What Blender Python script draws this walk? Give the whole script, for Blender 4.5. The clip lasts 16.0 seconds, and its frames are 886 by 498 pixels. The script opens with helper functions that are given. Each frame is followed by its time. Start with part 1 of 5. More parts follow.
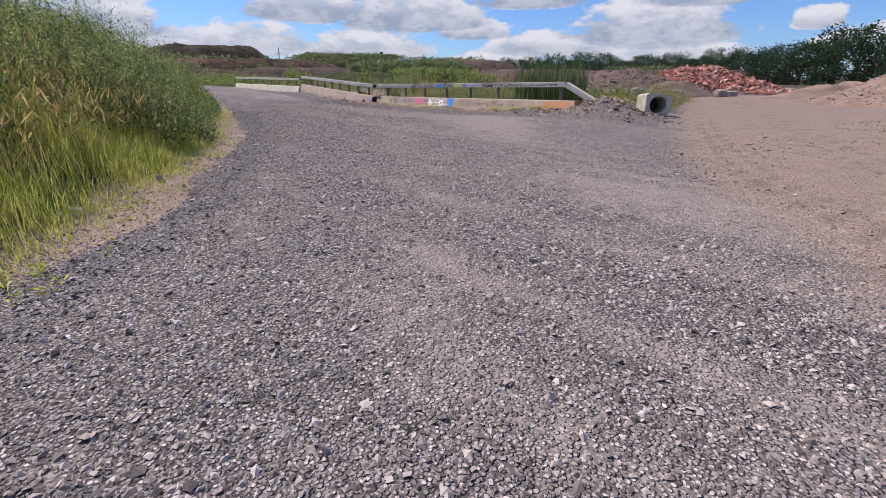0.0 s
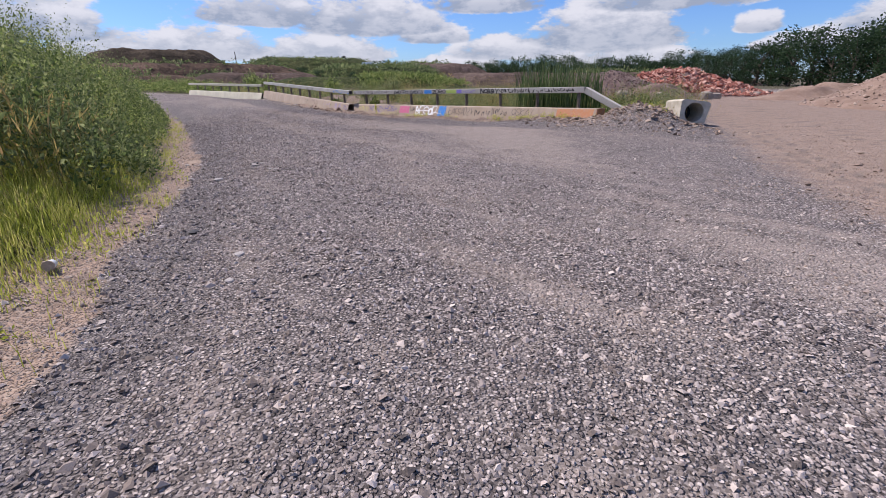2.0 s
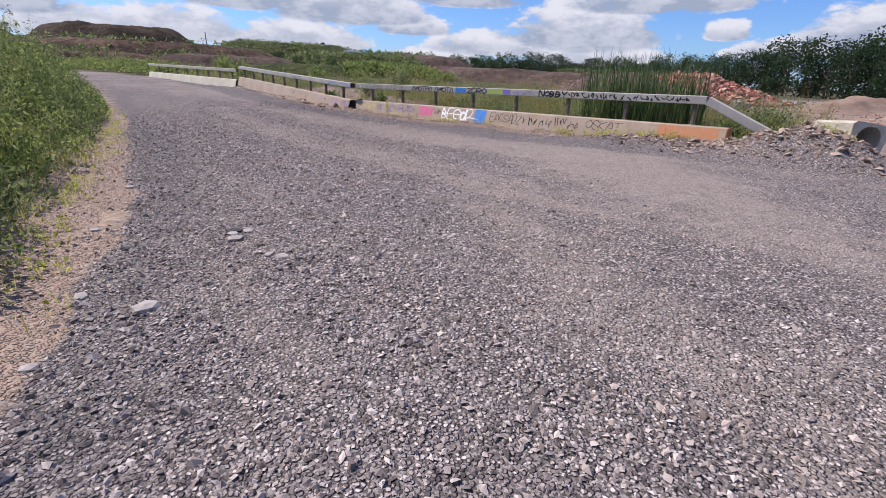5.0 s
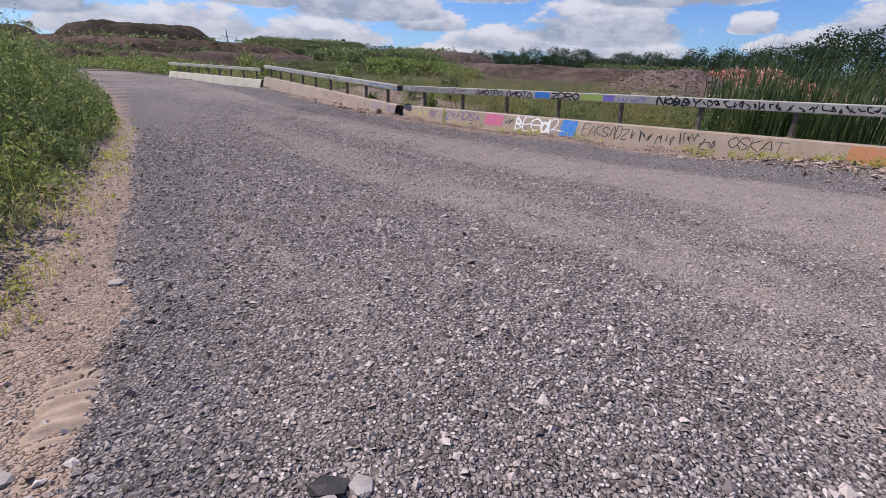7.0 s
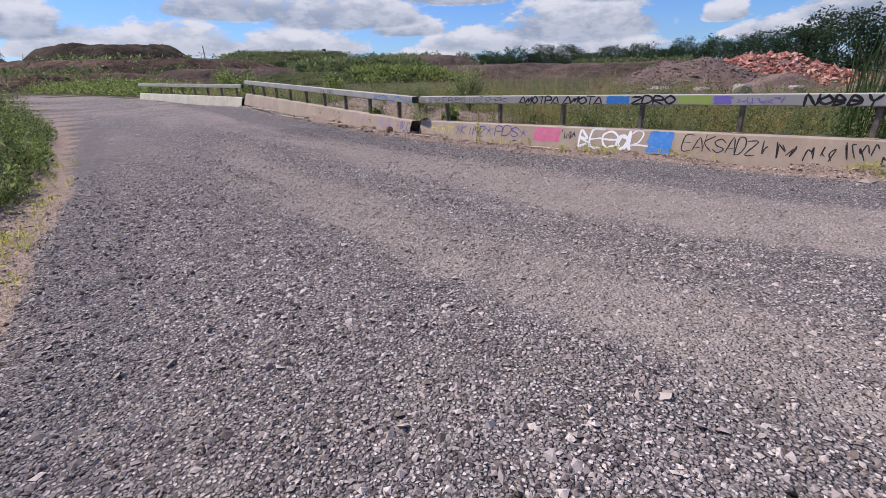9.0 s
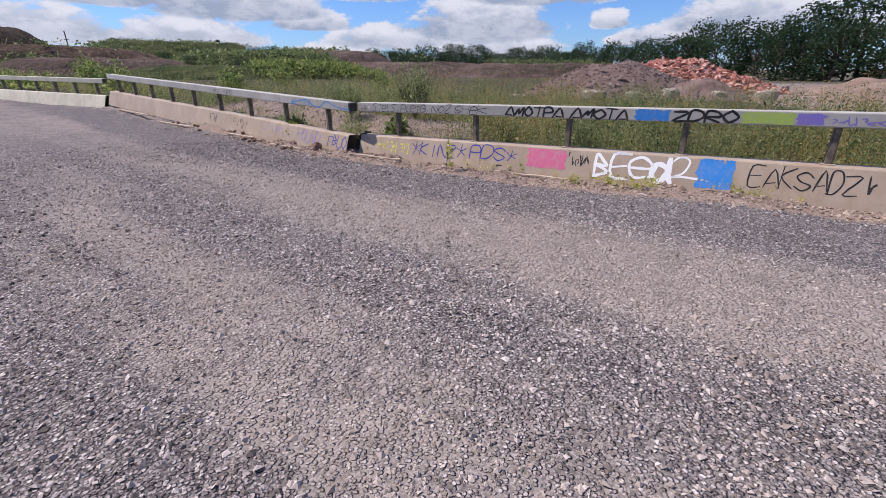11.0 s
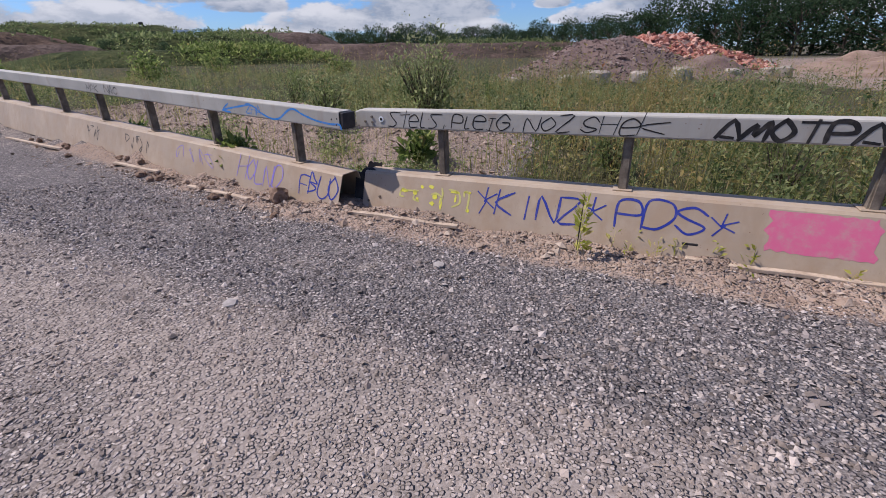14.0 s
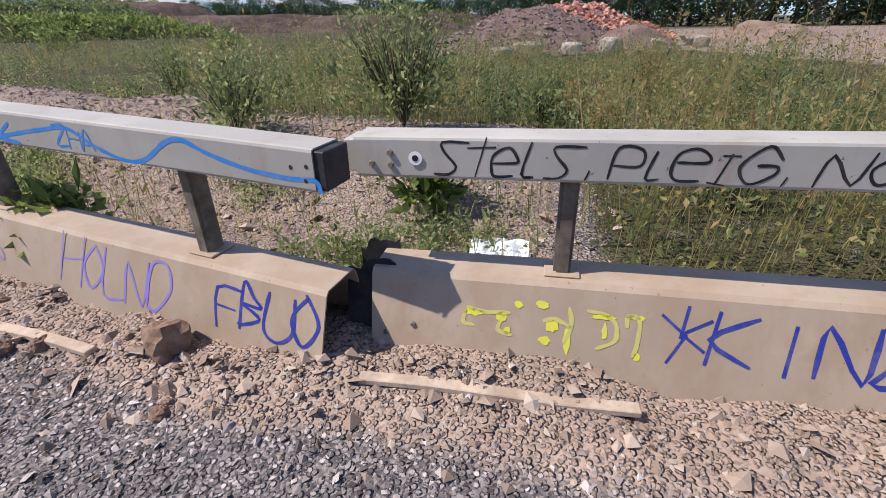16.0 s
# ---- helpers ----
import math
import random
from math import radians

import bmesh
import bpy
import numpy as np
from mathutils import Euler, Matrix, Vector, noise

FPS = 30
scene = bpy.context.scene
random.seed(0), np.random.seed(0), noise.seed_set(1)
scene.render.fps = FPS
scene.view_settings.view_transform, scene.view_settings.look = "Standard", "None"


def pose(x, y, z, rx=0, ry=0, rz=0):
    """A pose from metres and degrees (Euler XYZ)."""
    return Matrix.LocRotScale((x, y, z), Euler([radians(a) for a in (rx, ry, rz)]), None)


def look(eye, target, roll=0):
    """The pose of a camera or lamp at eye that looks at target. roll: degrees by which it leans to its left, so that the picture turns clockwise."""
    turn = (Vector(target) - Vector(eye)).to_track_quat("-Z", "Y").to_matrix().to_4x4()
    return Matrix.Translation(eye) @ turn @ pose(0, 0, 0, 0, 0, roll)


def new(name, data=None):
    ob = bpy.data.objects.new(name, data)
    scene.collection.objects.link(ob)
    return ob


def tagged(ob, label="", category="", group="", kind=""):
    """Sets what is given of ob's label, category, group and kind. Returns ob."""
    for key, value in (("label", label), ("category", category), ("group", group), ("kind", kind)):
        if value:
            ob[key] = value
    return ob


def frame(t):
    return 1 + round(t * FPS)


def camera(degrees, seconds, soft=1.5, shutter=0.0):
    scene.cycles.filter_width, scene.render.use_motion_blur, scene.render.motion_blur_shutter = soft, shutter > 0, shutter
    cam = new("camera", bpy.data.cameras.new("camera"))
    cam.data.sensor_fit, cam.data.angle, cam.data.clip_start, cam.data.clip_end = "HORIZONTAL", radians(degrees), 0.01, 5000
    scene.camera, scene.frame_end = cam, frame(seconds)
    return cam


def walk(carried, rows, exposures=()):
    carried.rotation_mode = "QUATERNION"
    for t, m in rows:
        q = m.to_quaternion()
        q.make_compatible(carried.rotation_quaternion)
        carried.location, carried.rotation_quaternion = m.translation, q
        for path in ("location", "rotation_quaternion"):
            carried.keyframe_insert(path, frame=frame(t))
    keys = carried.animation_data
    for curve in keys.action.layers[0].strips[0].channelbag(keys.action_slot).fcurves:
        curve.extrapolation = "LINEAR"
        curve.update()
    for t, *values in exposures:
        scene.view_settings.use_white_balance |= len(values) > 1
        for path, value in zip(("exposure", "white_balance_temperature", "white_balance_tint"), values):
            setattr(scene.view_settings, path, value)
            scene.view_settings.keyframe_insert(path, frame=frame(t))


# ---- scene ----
cam = camera(91.1, 16.0, soft=0.35)
PATH = [
    (0, (0.016, -0.127, 1.473), (0.015, 1.732, 0.737), 0.1),
    (0.5, (-0.265, 0.517, 1.465), (-0.299, 2.367, 0.706), -2.1),
    (1, (-0.487, 1.146, 1.508), (-0.524, 2.994, 0.745), -1.1),
    (1.5, (-0.764, 1.788, 1.517), (-0.624, 3.63, 0.753), -0.3),
    (2, (-1.048, 2.454, 1.522), (-0.904, 4.313, 0.799), -0.4),
    (2.5, (-1.323, 3.109, 1.526), (-1.18, 4.962, 0.787), -0.3),
    (3, (-1.512, 3.839, 1.519), (-1.354, 5.689, 0.776), -0.8),
    (3.2, (-1.598, 4.157, 1.535), (-1.433, 6.002, 0.784), -0.8),
    (5.3, (-2.674, 7.203, 1.55), (-2.408, 9.039, 0.804), 2.5),
    (5.5, (-2.782, 7.468, 1.569), (-2.552, 9.31, 0.825), 2.5),
    (6, (-3.043, 8.183, 1.584), (-2.819, 10.024, 0.834), 1.8),
    (6.5, (-3.335, 8.923, 1.613), (-3.123, 10.765, 0.863), 1.4),
    (7, (-3.643, 9.661, 1.611), (-3.451, 11.499, 0.848), 2.0),
    (7.5, (-3.86, 10.414, 1.616), (-3.681, 12.254, 0.854), 1.4),
    (8, (-4.106, 11.161, 1.614), (-3.935, 13.004, 0.856), 0.4),
    (8.5, (-4.295, 11.906, 1.633), (-4.118, 13.753, 0.888), -2.6),
    (9, (-4.48, 12.671, 1.642), (-4.254, 14.511, 0.892), -1.4),
    (9.5, (-4.594, 13.453, 1.642), (-4.333, 15.289, 0.894), -1.5),
    (10, (-4.678, 14.265, 1.65), (-4.322, 16.085, 0.904), -0.5),
    (10.2, (-4.699, 14.583, 1.664), (-4.263, 16.387, 0.917), 0.2),
    (12.3, (-4.921, 17.624, 1.679), (-4.237, 19.332, 0.896), -0.5),
    (12.5, (-4.879, 17.926, 1.684), (-4.177, 19.627, 0.901), -0.4),
    (13, (-4.793, 18.704, 1.671), (-4.074, 20.396, 0.883), -0.5),
    (13.5, (-4.713, 19.46, 1.656), (-3.979, 21.136, 0.847), -0.7),
    (14, (-4.636, 20.225, 1.603), (-3.878, 21.88, 0.773), -1.0),
    (14.5, (-4.555, 20.957, 1.615), (-3.762, 22.584, 0.765), -0.3),
    (15, (-4.465, 21.682, 1.608), (-3.598, 23.251, 0.722), -1.9),
    (15.5, (-4.411, 22.36, 1.539), (-3.47, 23.869, 0.624), -1.8),
    (16, (-4.297, 22.961, 1.494), (-3.232, 24.378, 0.567), -1.2),
]
walk(cam, [(t, look(eye, target, roll)) for t, eye, target, roll in PATH],
     ((0, 0.34, 6480, 18), (2.5, 0.4, 6470, 19), (6, 0.44, 6440, 19), (7, 0.28, 6410, 19), (8, 0.12, 6380, 19), (9, 0.3, 6350, 19), (10, 0.5, 6370, 19), (12.5, 0.15, 6330, 19), (14.5, 0.3, 6400, 17), (16, 0.52, 6500, 15)))

# ---- light ----
SUN_AZ, SUN_EL = radians(-60.0), radians(54.0)   # azimuth from +y towards +x
world = bpy.data.worlds.new("sky_world")
scene.world = world
world.use_nodes = True
wt = world.node_tree
wt.nodes.clear()


def wmath(op, a, b=None, c=None, clamp=False):
    n = wt.nodes.new("ShaderNodeMath")
    n.operation = op
    n.use_clamp = clamp
    for i, v in enumerate((a, b, c)):
        if v is None:
            continue
        if isinstance(v, (int, float)):
            n.inputs[i].default_value = v
        else:
            wt.links.new(v, n.inputs[i])
    return n.outputs[0]


def wramp(value, lo, hi, t0=0.0, t1=1.0):
    n = wt.nodes.new("ShaderNodeMapRange")
    n.interpolation_type = "SMOOTHSTEP"
    wt.links.new(value, n.inputs[0])
    for i, v in enumerate((lo, hi, t0, t1)):
        n.inputs[i + 1].default_value = v
    return n.outputs[0]


def wmix(fac, a, b):
    n = wt.nodes.new("ShaderNodeMix")
    n.data_type = "RGBA"
    for sock, v in ((n.inputs[0], fac), (n.inputs[6], a), (n.inputs[7], b)):
        if isinstance(v, tuple):
            sock.default_value = v
        elif isinstance(v, (int, float)):
            sock.default_value = v
        else:
            wt.links.new(v, sock)
    return n.outputs[2]


sky = wt.nodes.new("ShaderNodeTexSky")
sky.sky_type = "NISHITA"
sky.sun_disc = False
sky.sun_elevation = SUN_EL
sky.sun_rotation = SUN_AZ
sky.air_density = 1.0
sky.dust_density = 0.3
sky.ozone_density = 2.2
scaled = wt.nodes.new("ShaderNodeVectorMath")
scaled.operation = "MULTIPLY"
scaled.inputs[1].default_value = (0.066, 0.098, 0.150)
wt.links.new(sky.outputs[0], scaled.inputs[0])

coords = wt.nodes.new("ShaderNodeTexCoord").outputs["Generated"]
sep = wt.nodes.new("ShaderNodeSeparateXYZ")
wt.links.new(coords, sep.inputs[0])
az = wmath("MULTIPLY", wmath("ARCTAN2", sep.outputs[0], sep.outputs[1]), 180 / math.pi)
el = wmath("MULTIPLY", wmath("ARCSINE", sep.outputs[2]), 180 / math.pi)


def wnoise(scale, detail=5.0, rough=0.6, stretch=2.2):
    m = wt.nodes.new("ShaderNodeVectorMath")
    m.operation = "MULTIPLY"
    m.inputs[1].default_value = (1, 1, stretch)
    wt.links.new(coords, m.inputs[0])
    n = wt.nodes.new("ShaderNodeTexNoise")
    n.inputs["Scale"].default_value = scale
    n.inputs["Detail"].default_value = detail
    n.inputs["Roughness"].default_value = rough
    wt.links.new(m.outputs[0], n.inputs["Vector"])
    return n.outputs["Fac"]


billow = wnoise(16.0, 6.0, 0.62)
broad = wnoise(3.1, 4.0, 0.55, 3.0)
wob = wmath("MULTIPLY", wmath("SUBTRACT", billow, 0.5), 2.6)

# cumulus banks: azimuth, elevation of the base, half width, height (degrees)
CUMULUS = ((-35, 4.6, 5, 3.2), (-30.5, 2.6, 4.5, 2.6), (-21.5, 3.0, 6.5, 2.6), (-9, 2.6, 7.5, 2.6), (-4, 5.9, 9, 3.2),
           (-15, 6.5, 8, 2.6), (3.5, 4.6, 4.4, 1.6), (6, 1.6, 6, 1.3), (12.5, 2.9, 7, 2.1), (23.5, 4.3, 8.5, 4.2), (26, 2.0, 7.5, 1.7),
           (37.6, 4.7, 2.0, 1.4), (44, 3.0, 6, 1.5), (50, 4.2, 6.5, 3.0), (62, 3.6, 7, 3.4), (31, 7.6, 9, 2.6), (10, 8.0, 7, 2.4))
density = None
shade = None
for a0, e0, wa, he in CUMULUS:
    dx = wmath("DIVIDE", wmath("SUBTRACT", az, a0), wa * 1.2)
    dy = wmath("DIVIDE", wmath("SUBTRACT", el, e0), he * 1.2)
    lower = wmath("MULTIPLY", wmath("MINIMUM", dy, 0.0), 3.0)      # flat bases
    upper = wmath("MAXIMUM", dy, 0.0)
    r2 = wmath("ADD", wmath("MULTIPLY", dx, dx), wmath("ADD", wmath("MULTIPLY", upper, upper), wmath("MULTIPLY", lower, lower)))
    d = wmath("SUBTRACT", 1.0, r2)
    density = d if density is None else wmath("MAXIMUM", density, d)
    base = wmath("MULTIPLY", wramp(dy, 0.55, -0.1), wramp(r2, 1.0, 0.45))
    shade = base if shade is None else wmath("MAXIMUM", shade, base)
near_clouds = wramp(wmath("ADD", density, wob), 0.02, 0.5)
high_clouds = wmath("MULTIPLY", wramp(wmath("ADD", broad, wmath("MULTIPLY", wob, 0.1)), 0.5, 0.62), wramp(el, 10.0, 16.0))
cover = wmath("MAXIMUM", near_clouds, high_clouds)
grey = wmath("MULTIPLY", wmath("ADD", wmath("MULTIPLY", shade, 0.6), wmath("MULTIPLY", wramp(billow, 0.62, 0.36), 0.55)), wramp(el, 0.8, 4.5, 0.45, 1.0), clamp=True)
cloud_colour = wmix(grey, (0.81, 0.845, 0.89, 1), (0.36, 0.43, 0.54, 1))
haze = wmix(wramp(el, 3.5, 0.0, 0.0, 0.16), scaled.outputs[0], (0.62, 0.74, 0.92, 1))
sky_all = wmix(wmath("MULTIPLY", cover, 0.96), haze, cloud_colour)
bg = wt.nodes.new("ShaderNodeBackground")
bg.inputs[1].default_value = 0.72
wt.links.new(sky_all, bg.inputs[0])
out = wt.nodes.new("ShaderNodeOutputWorld")
wt.links.new(bg.outputs[0], out.inputs[0])

sun_data = bpy.data.lights.new("sun", "SUN")
sun_data.energy = 4.2
sun_data.angle = radians(0.55)
sun_data.color = (1.0, 0.95, 0.87)
sun_ob = new("sun", sun_data)
to_sun = Vector((math.sin(SUN_AZ) * math.cos(SUN_EL), math.cos(SUN_AZ) * math.cos(SUN_EL), math.sin(SUN_EL)))
sun_ob.matrix_world = look(to_sun * 60, (0, 0, 0))


# ---- materials ----
class Mat:
    """A small builder for node materials."""

    def __init__(self, name, rough=0.9, metal=0.0, spec=0.3):
        self.m = bpy.data.materials.new(name)
        self.m.use_nodes = True
        self.t = self.m.node_tree
        self.b = self.t.nodes["Principled BSDF"]
        self.b.inputs["Roughness"].default_value = rough
        self.b.inputs["Metallic"].default_value = metal
        self.b.inputs["Specular IOR Level"].default_value = spec
        self.pos = None

    def node(self, kind):
        return self.t.nodes.new(kind)

    def link(self, a, b):
        self.t.links.new(a, b)

    def put(self, sock, v):
        if isinstance(v, (int, float)):
            sock.default_value = v
        elif isinstance(v, tuple):
            sock.default_value = (*v, 1) if len(v) == 3 and len(sock.default_value) == 4 else v
        else:
            self.link(v, sock)

    def coord(self, which="position"):
        if which == "position":
            if self.pos is None:
                self.pos = self.node("ShaderNodeNewGeometry").outputs["Position"]
            return self.pos
        return self.node("ShaderNodeTexCoord").outputs["Object"]

    def noise(self, scale, detail=4.0, rough=0.55, stretch=None, which="position"):
        n = self.node("ShaderNodeTexNoise")
        n.inputs["Scale"].default_value = scale
        n.inputs["Detail"].default_value = detail
        n.inputs["Roughness"].default_value = rough
        v = self.coord(which)
        if stretch:
            m = self.node("ShaderNodeVectorMath")
            m.operation = "MULTIPLY"
            m.inputs[1].default_value = stretch
            self.link(v, m.inputs[0])
            v = m.outputs[0]
        self.link(v, n.inputs["Vector"])
        return n.outputs["Fac"]

    def voronoi(self, scale, feature="F1", out="Distance"):
        n = self.node("ShaderNodeTexVoronoi")
        n.feature = feature
        n.inputs["Scale"].default_value = scale
        self.link(self.coord(), n.inputs["Vector"])
        return n.outputs[out]

    def ramp(self, v, lo, hi, a=0.0, b=1.0):
        n = self.node("ShaderNodeMapRange")
        n.interpolation_type = "SMOOTHSTEP"
        self.put(n.inputs[0], v)
        for i, q in enumerate((lo, hi, a, b)):
            n.inputs[i + 1].default_value = q
        return n.outputs[0]

    def mix(self, f, a, b, mode="MIX"):
        n = self.node("ShaderNodeMix")
        n.data_type = "RGBA"
        n.blend_type = mode
        self.put(n.inputs[0], f)
        self.put(n.inputs[6], a)
        self.put(n.inputs[7], b)
        return n.outputs[2]

    def math(self, op, a, b=0.0):
        n = self.node("ShaderNodeMath")
        n.operation = op
        self.put(n.inputs[0], a)
        self.put(n.inputs[1], b)
        return n.outputs[0]

    def attr(self, name):
        n = self.node("ShaderNodeAttribute")
        n.attribute_name = name
        return n.outputs["Fac"]

    def island(self):
        return self.node("ShaderNodeNewGeometry").outputs["Random Per Island"]

    def random(self):
        return self.node("ShaderNodeObjectInfo").outputs["Random"]

    def stops(self, v, *cols):
        n = self.node("ShaderNodeValToRGB")
        els = n.color_ramp.elements
        while len(els) < len(cols):
            els.new(0.5)
        for e, (p, c) in zip(els, cols):
            e.position, e.color = p, (*c, 1)
        self.put(n.inputs[0], v)
        return n.outputs[0]

    def bump(self, h, strength=0.5, dist=0.02):
        n = self.node("ShaderNodeBump")
        n.inputs["Strength"].default_value = strength
        n.inputs["Distance"].default_value = dist
        self.link(h, n.inputs["Height"])
        old = self.b.inputs["Normal"].links
        if old:
            self.link(old[0].from_socket, n.inputs["Normal"])
        self.link(n.outputs[0], self.b.inputs["Normal"])
        return self

    def colour(self, c):
        self.put(self.b.inputs["Base Color"], c)
        return self

    def translucent(self, c, amount=0.35):
        tr = self.node("ShaderNodeBsdfTranslucent")
        self.put(tr.inputs[0], c)
        mx = self.node("ShaderNodeMixShader")
        mx.inputs[0].default_value = amount
        outp = self.t.nodes["Material Output"]
        self.link(self.b.outputs[0], mx.inputs[1])
        self.link(tr.outputs[0], mx.inputs[2])
        self.link(mx.outputs[0], outp.inputs[0])
        return self


def ground_material():
    m = Mat("gravel_ground", 0.95, spec=0.15)
    warp = m.node("ShaderNodeTexNoise")
    warp.inputs["Scale"].default_value = 45.0
    m.link(m.coord(), warp.inputs["Vector"])
    ws = m.node("ShaderNodeVectorMath")
    ws.operation = "MULTIPLY_ADD"
    ws.inputs[1].default_value = (0.014, 0.014, 0.014)
    m.link(warp.outputs["Color"], ws.inputs[0])
    m.link(m.coord(), ws.inputs[2])
    m.pos = ws.outputs[0]
    cell = m.voronoi(42.0, out="Color")
    bw = m.node("ShaderNodeSeparateColor")
    m.link(cell, bw.inputs[0])
    stone = m.stops(bw.outputs[0], (0.0, (0.07, 0.061, 0.06)), (0.45, (0.25, 0.212, 0.202)), (0.8, (0.44, 0.38, 0.355)), (1.0, (0.66, 0.585, 0.54)))
    cell2 = m.voronoi(85.0, out="Color")
    bw2 = m.node("ShaderNodeSeparateColor")
    m.link(cell2, bw2.inputs[0])
    # grit colour, darkened to carry the shade of gaps between stones
    grit_shade_col = m.stops(bw2.outputs[0], (0.0, (0.03, 0.027, 0.028)), (0.5, (0.115, 0.1, 0.098)), (1.0, (0.34, 0.30, 0.28)))
    gap = m.ramp(m.voronoi(42.0), 0.62, 0.30)
    stone = m.mix(gap, grit_shade_col, stone)
    patch = m.noise(0.55, 3.0)
    blotch = m.noise(4.0, 5.0, 0.65)
    dust_col = m.mix(blotch, (0.31, 0.252, 0.215), (0.48, 0.395, 0.335))
    grit = m.noise(90.0, 3.0, 0.7)
    dust_col = m.mix(m.ramp(grit, 0.35, 0.7, 0.0, 0.5), dust_col, (0.30, 0.265, 0.24))
    coarse = m.ramp(m.math("ADD", m.attr("coarse"), m.math("MULTIPLY", m.math("SUBTRACT", blotch, 0.5), 0.8)), 0.15, 0.8)
    track = m.math("ADD", m.attr("track"), m.math("MULTIPLY", m.math("SUBTRACT", patch, 0.5), 0.6))
    track = m.math("SUBTRACT", m.math("ADD", track, m.math("MULTIPLY", m.attr("streak"), 0.5)), m.math("MULTIPLY", coarse, 0.8))
    track = m.ramp(m.math("ADD", track, m.math("MULTIPLY", m.math("SUBTRACT", blotch, 0.5), 0.9)), 0.1, 0.85, 0.05, 0.6)
    stone = m.mix(m.math("MULTIPLY", coarse, 0.28), stone, m.mix(bw.outputs[1], (0.045, 0.046, 0.056), (0.17, 0.168, 0.178)))
    col = m.mix(track, stone, dust_col)
    pink = m.mix(blotch, (0.28, 0.195, 0.147), (0.45, 0.335, 0.262))
    pebbles = m.ramp(bw.outputs[1], 0.72, 0.8)
    pink = m.mix(m.math("MULTIPLY", pebbles, 0.6), pink, m.mix(bw.outputs[2], (0.2, 0.16, 0.14), (0.46, 0.38, 0.32)))
    dirt = m.ramp(m.math("ADD", m.attr("dirt"), m.math("MULTIPLY", m.math("SUBTRACT", blotch, 0.5), 0.7)), 0.3, 0.75)
    pink = m.mix(m.math("MULTIPLY", m.ramp(m.attr("rut"), 0.1, 0.9), m.ramp(m.noise(7.0, 4.0, 0.7), 0.3, 0.6, 0.25, 0.8)), pink, (0.20, 0.165, 0.14))
    pink = m.mix(m.ramp(bw2.outputs[1], 0.55, 0.8, 0.0, 0.45), pink, grit_shade_col)
    col = m.mix(dirt, col, pink)
    soil = m.mix(m.noise(2.5, 5.0), (0.045, 0.045, 0.02), (0.11, 0.10, 0.05))
    col = m.mix(m.ramp(m.math("ADD", m.attr("soil"), m.math("MULTIPLY", m.math("SUBTRACT", blotch, 0.5), 0.6)), 0.35, 0.7), col, soil)
    dark_spots = m.ramp(m.noise(1.7, 6.0, 0.78, (1, 1, .01)), 0.5, 0.66, 0.0, 0.5)
    col = m.mix(dark_spots, col, m.mix(0.42, col, (0.03, 0.026, 0.026)))
    pale_spots = m.ramp(m.noise(2.9, 6.0, 0.75, (1, 1, .01)), 0.54, 0.7, 0.0, 0.35)
    col = m.mix(pale_spots, col, (0.46, 0.385, 0.325))
    m.colour(col)
    h = m.math("MULTIPLY", m.math("MULTIPLY", gap, m.math("ADD", bw.outputs[2], 0.4)), m.math("SUBTRACT", 1.0, m.math("MULTIPLY", track, 0.3)))
    m.bump(h, 1.0, 0.022)
    m.bump(grit, 0.35, 0.006)
    m.bump(m.noise(11.0, 4.0), 0.4, 0.03)
    return m.m


def stone_material(name, a, b, c, rough=0.9, dust=1.0):
    m = Mat(name, rough, spec=0.25)
    r = m.island()
    col = m.stops(r, (0.0, a), (0.5, b), (1.0, c))
    speck = m.noise(140.0, 3.0, 0.7)
    col = m.mix(m.ramp(speck, 0.35, 0.7, 0.0, 0.25 * dust), col, (0.36, 0.30, 0.255))
    col = m.mix(m.ramp(m.noise(0.6, 3.0), 0.42, 0.62, 0.0, 0.26 * dust), col, (0.36, 0.275, 0.21))
    col = m.mix(m.ramp(m.math("ADD", m.attr("track"), m.math("MULTIPLY", m.attr("streak"), 0.4)), 0.1, 0.9, 0.0, 0.42 * dust), col, (0.41, 0.325, 0.26))
    if dust:
        col = m.mix(m.ramp(m.attr("coarse"), 0.1, 0.8, 0.0, 0.26), col, m.mix(0.5, m.mix(r, (0.035, 0.036, 0.045), (0.24, 0.235, 0.25)), col, "MULTIPLY"))
    col = m.mix(m.ramp(m.noise(1.7, 6.0, 0.78, (1, 1, .01)), 0.5, 0.66, 0.0, 0.5), col, m.mix(0.45, col, (0.03, 0.026, 0.026)))
    m.colour(col).bump(speck, 0.4, 0.004)
    return m.m


def leaf_material(name, a, b, c, dry=(0.30, 0.22, 0.08), dry_at=0.8, patch_scale=2.4, leafwise=0.62):
    m = Mat(name, 0.62, spec=0.25)
    r = m.island()
    patch = m.noise(patch_scale, 3.0)
    v = m.math("ADD", m.math("MULTIPLY", r, leafwise), m.math("MULTIPLY", m.ramp(patch, 0.3, 0.7), 1 - leafwise))
    col = m.stops(v, (0.0, a), (0.45, b), (dry_at, c), (1.0, dry))
    m.colour(col)
    m.translucent(col, 0.58)
    return m.m


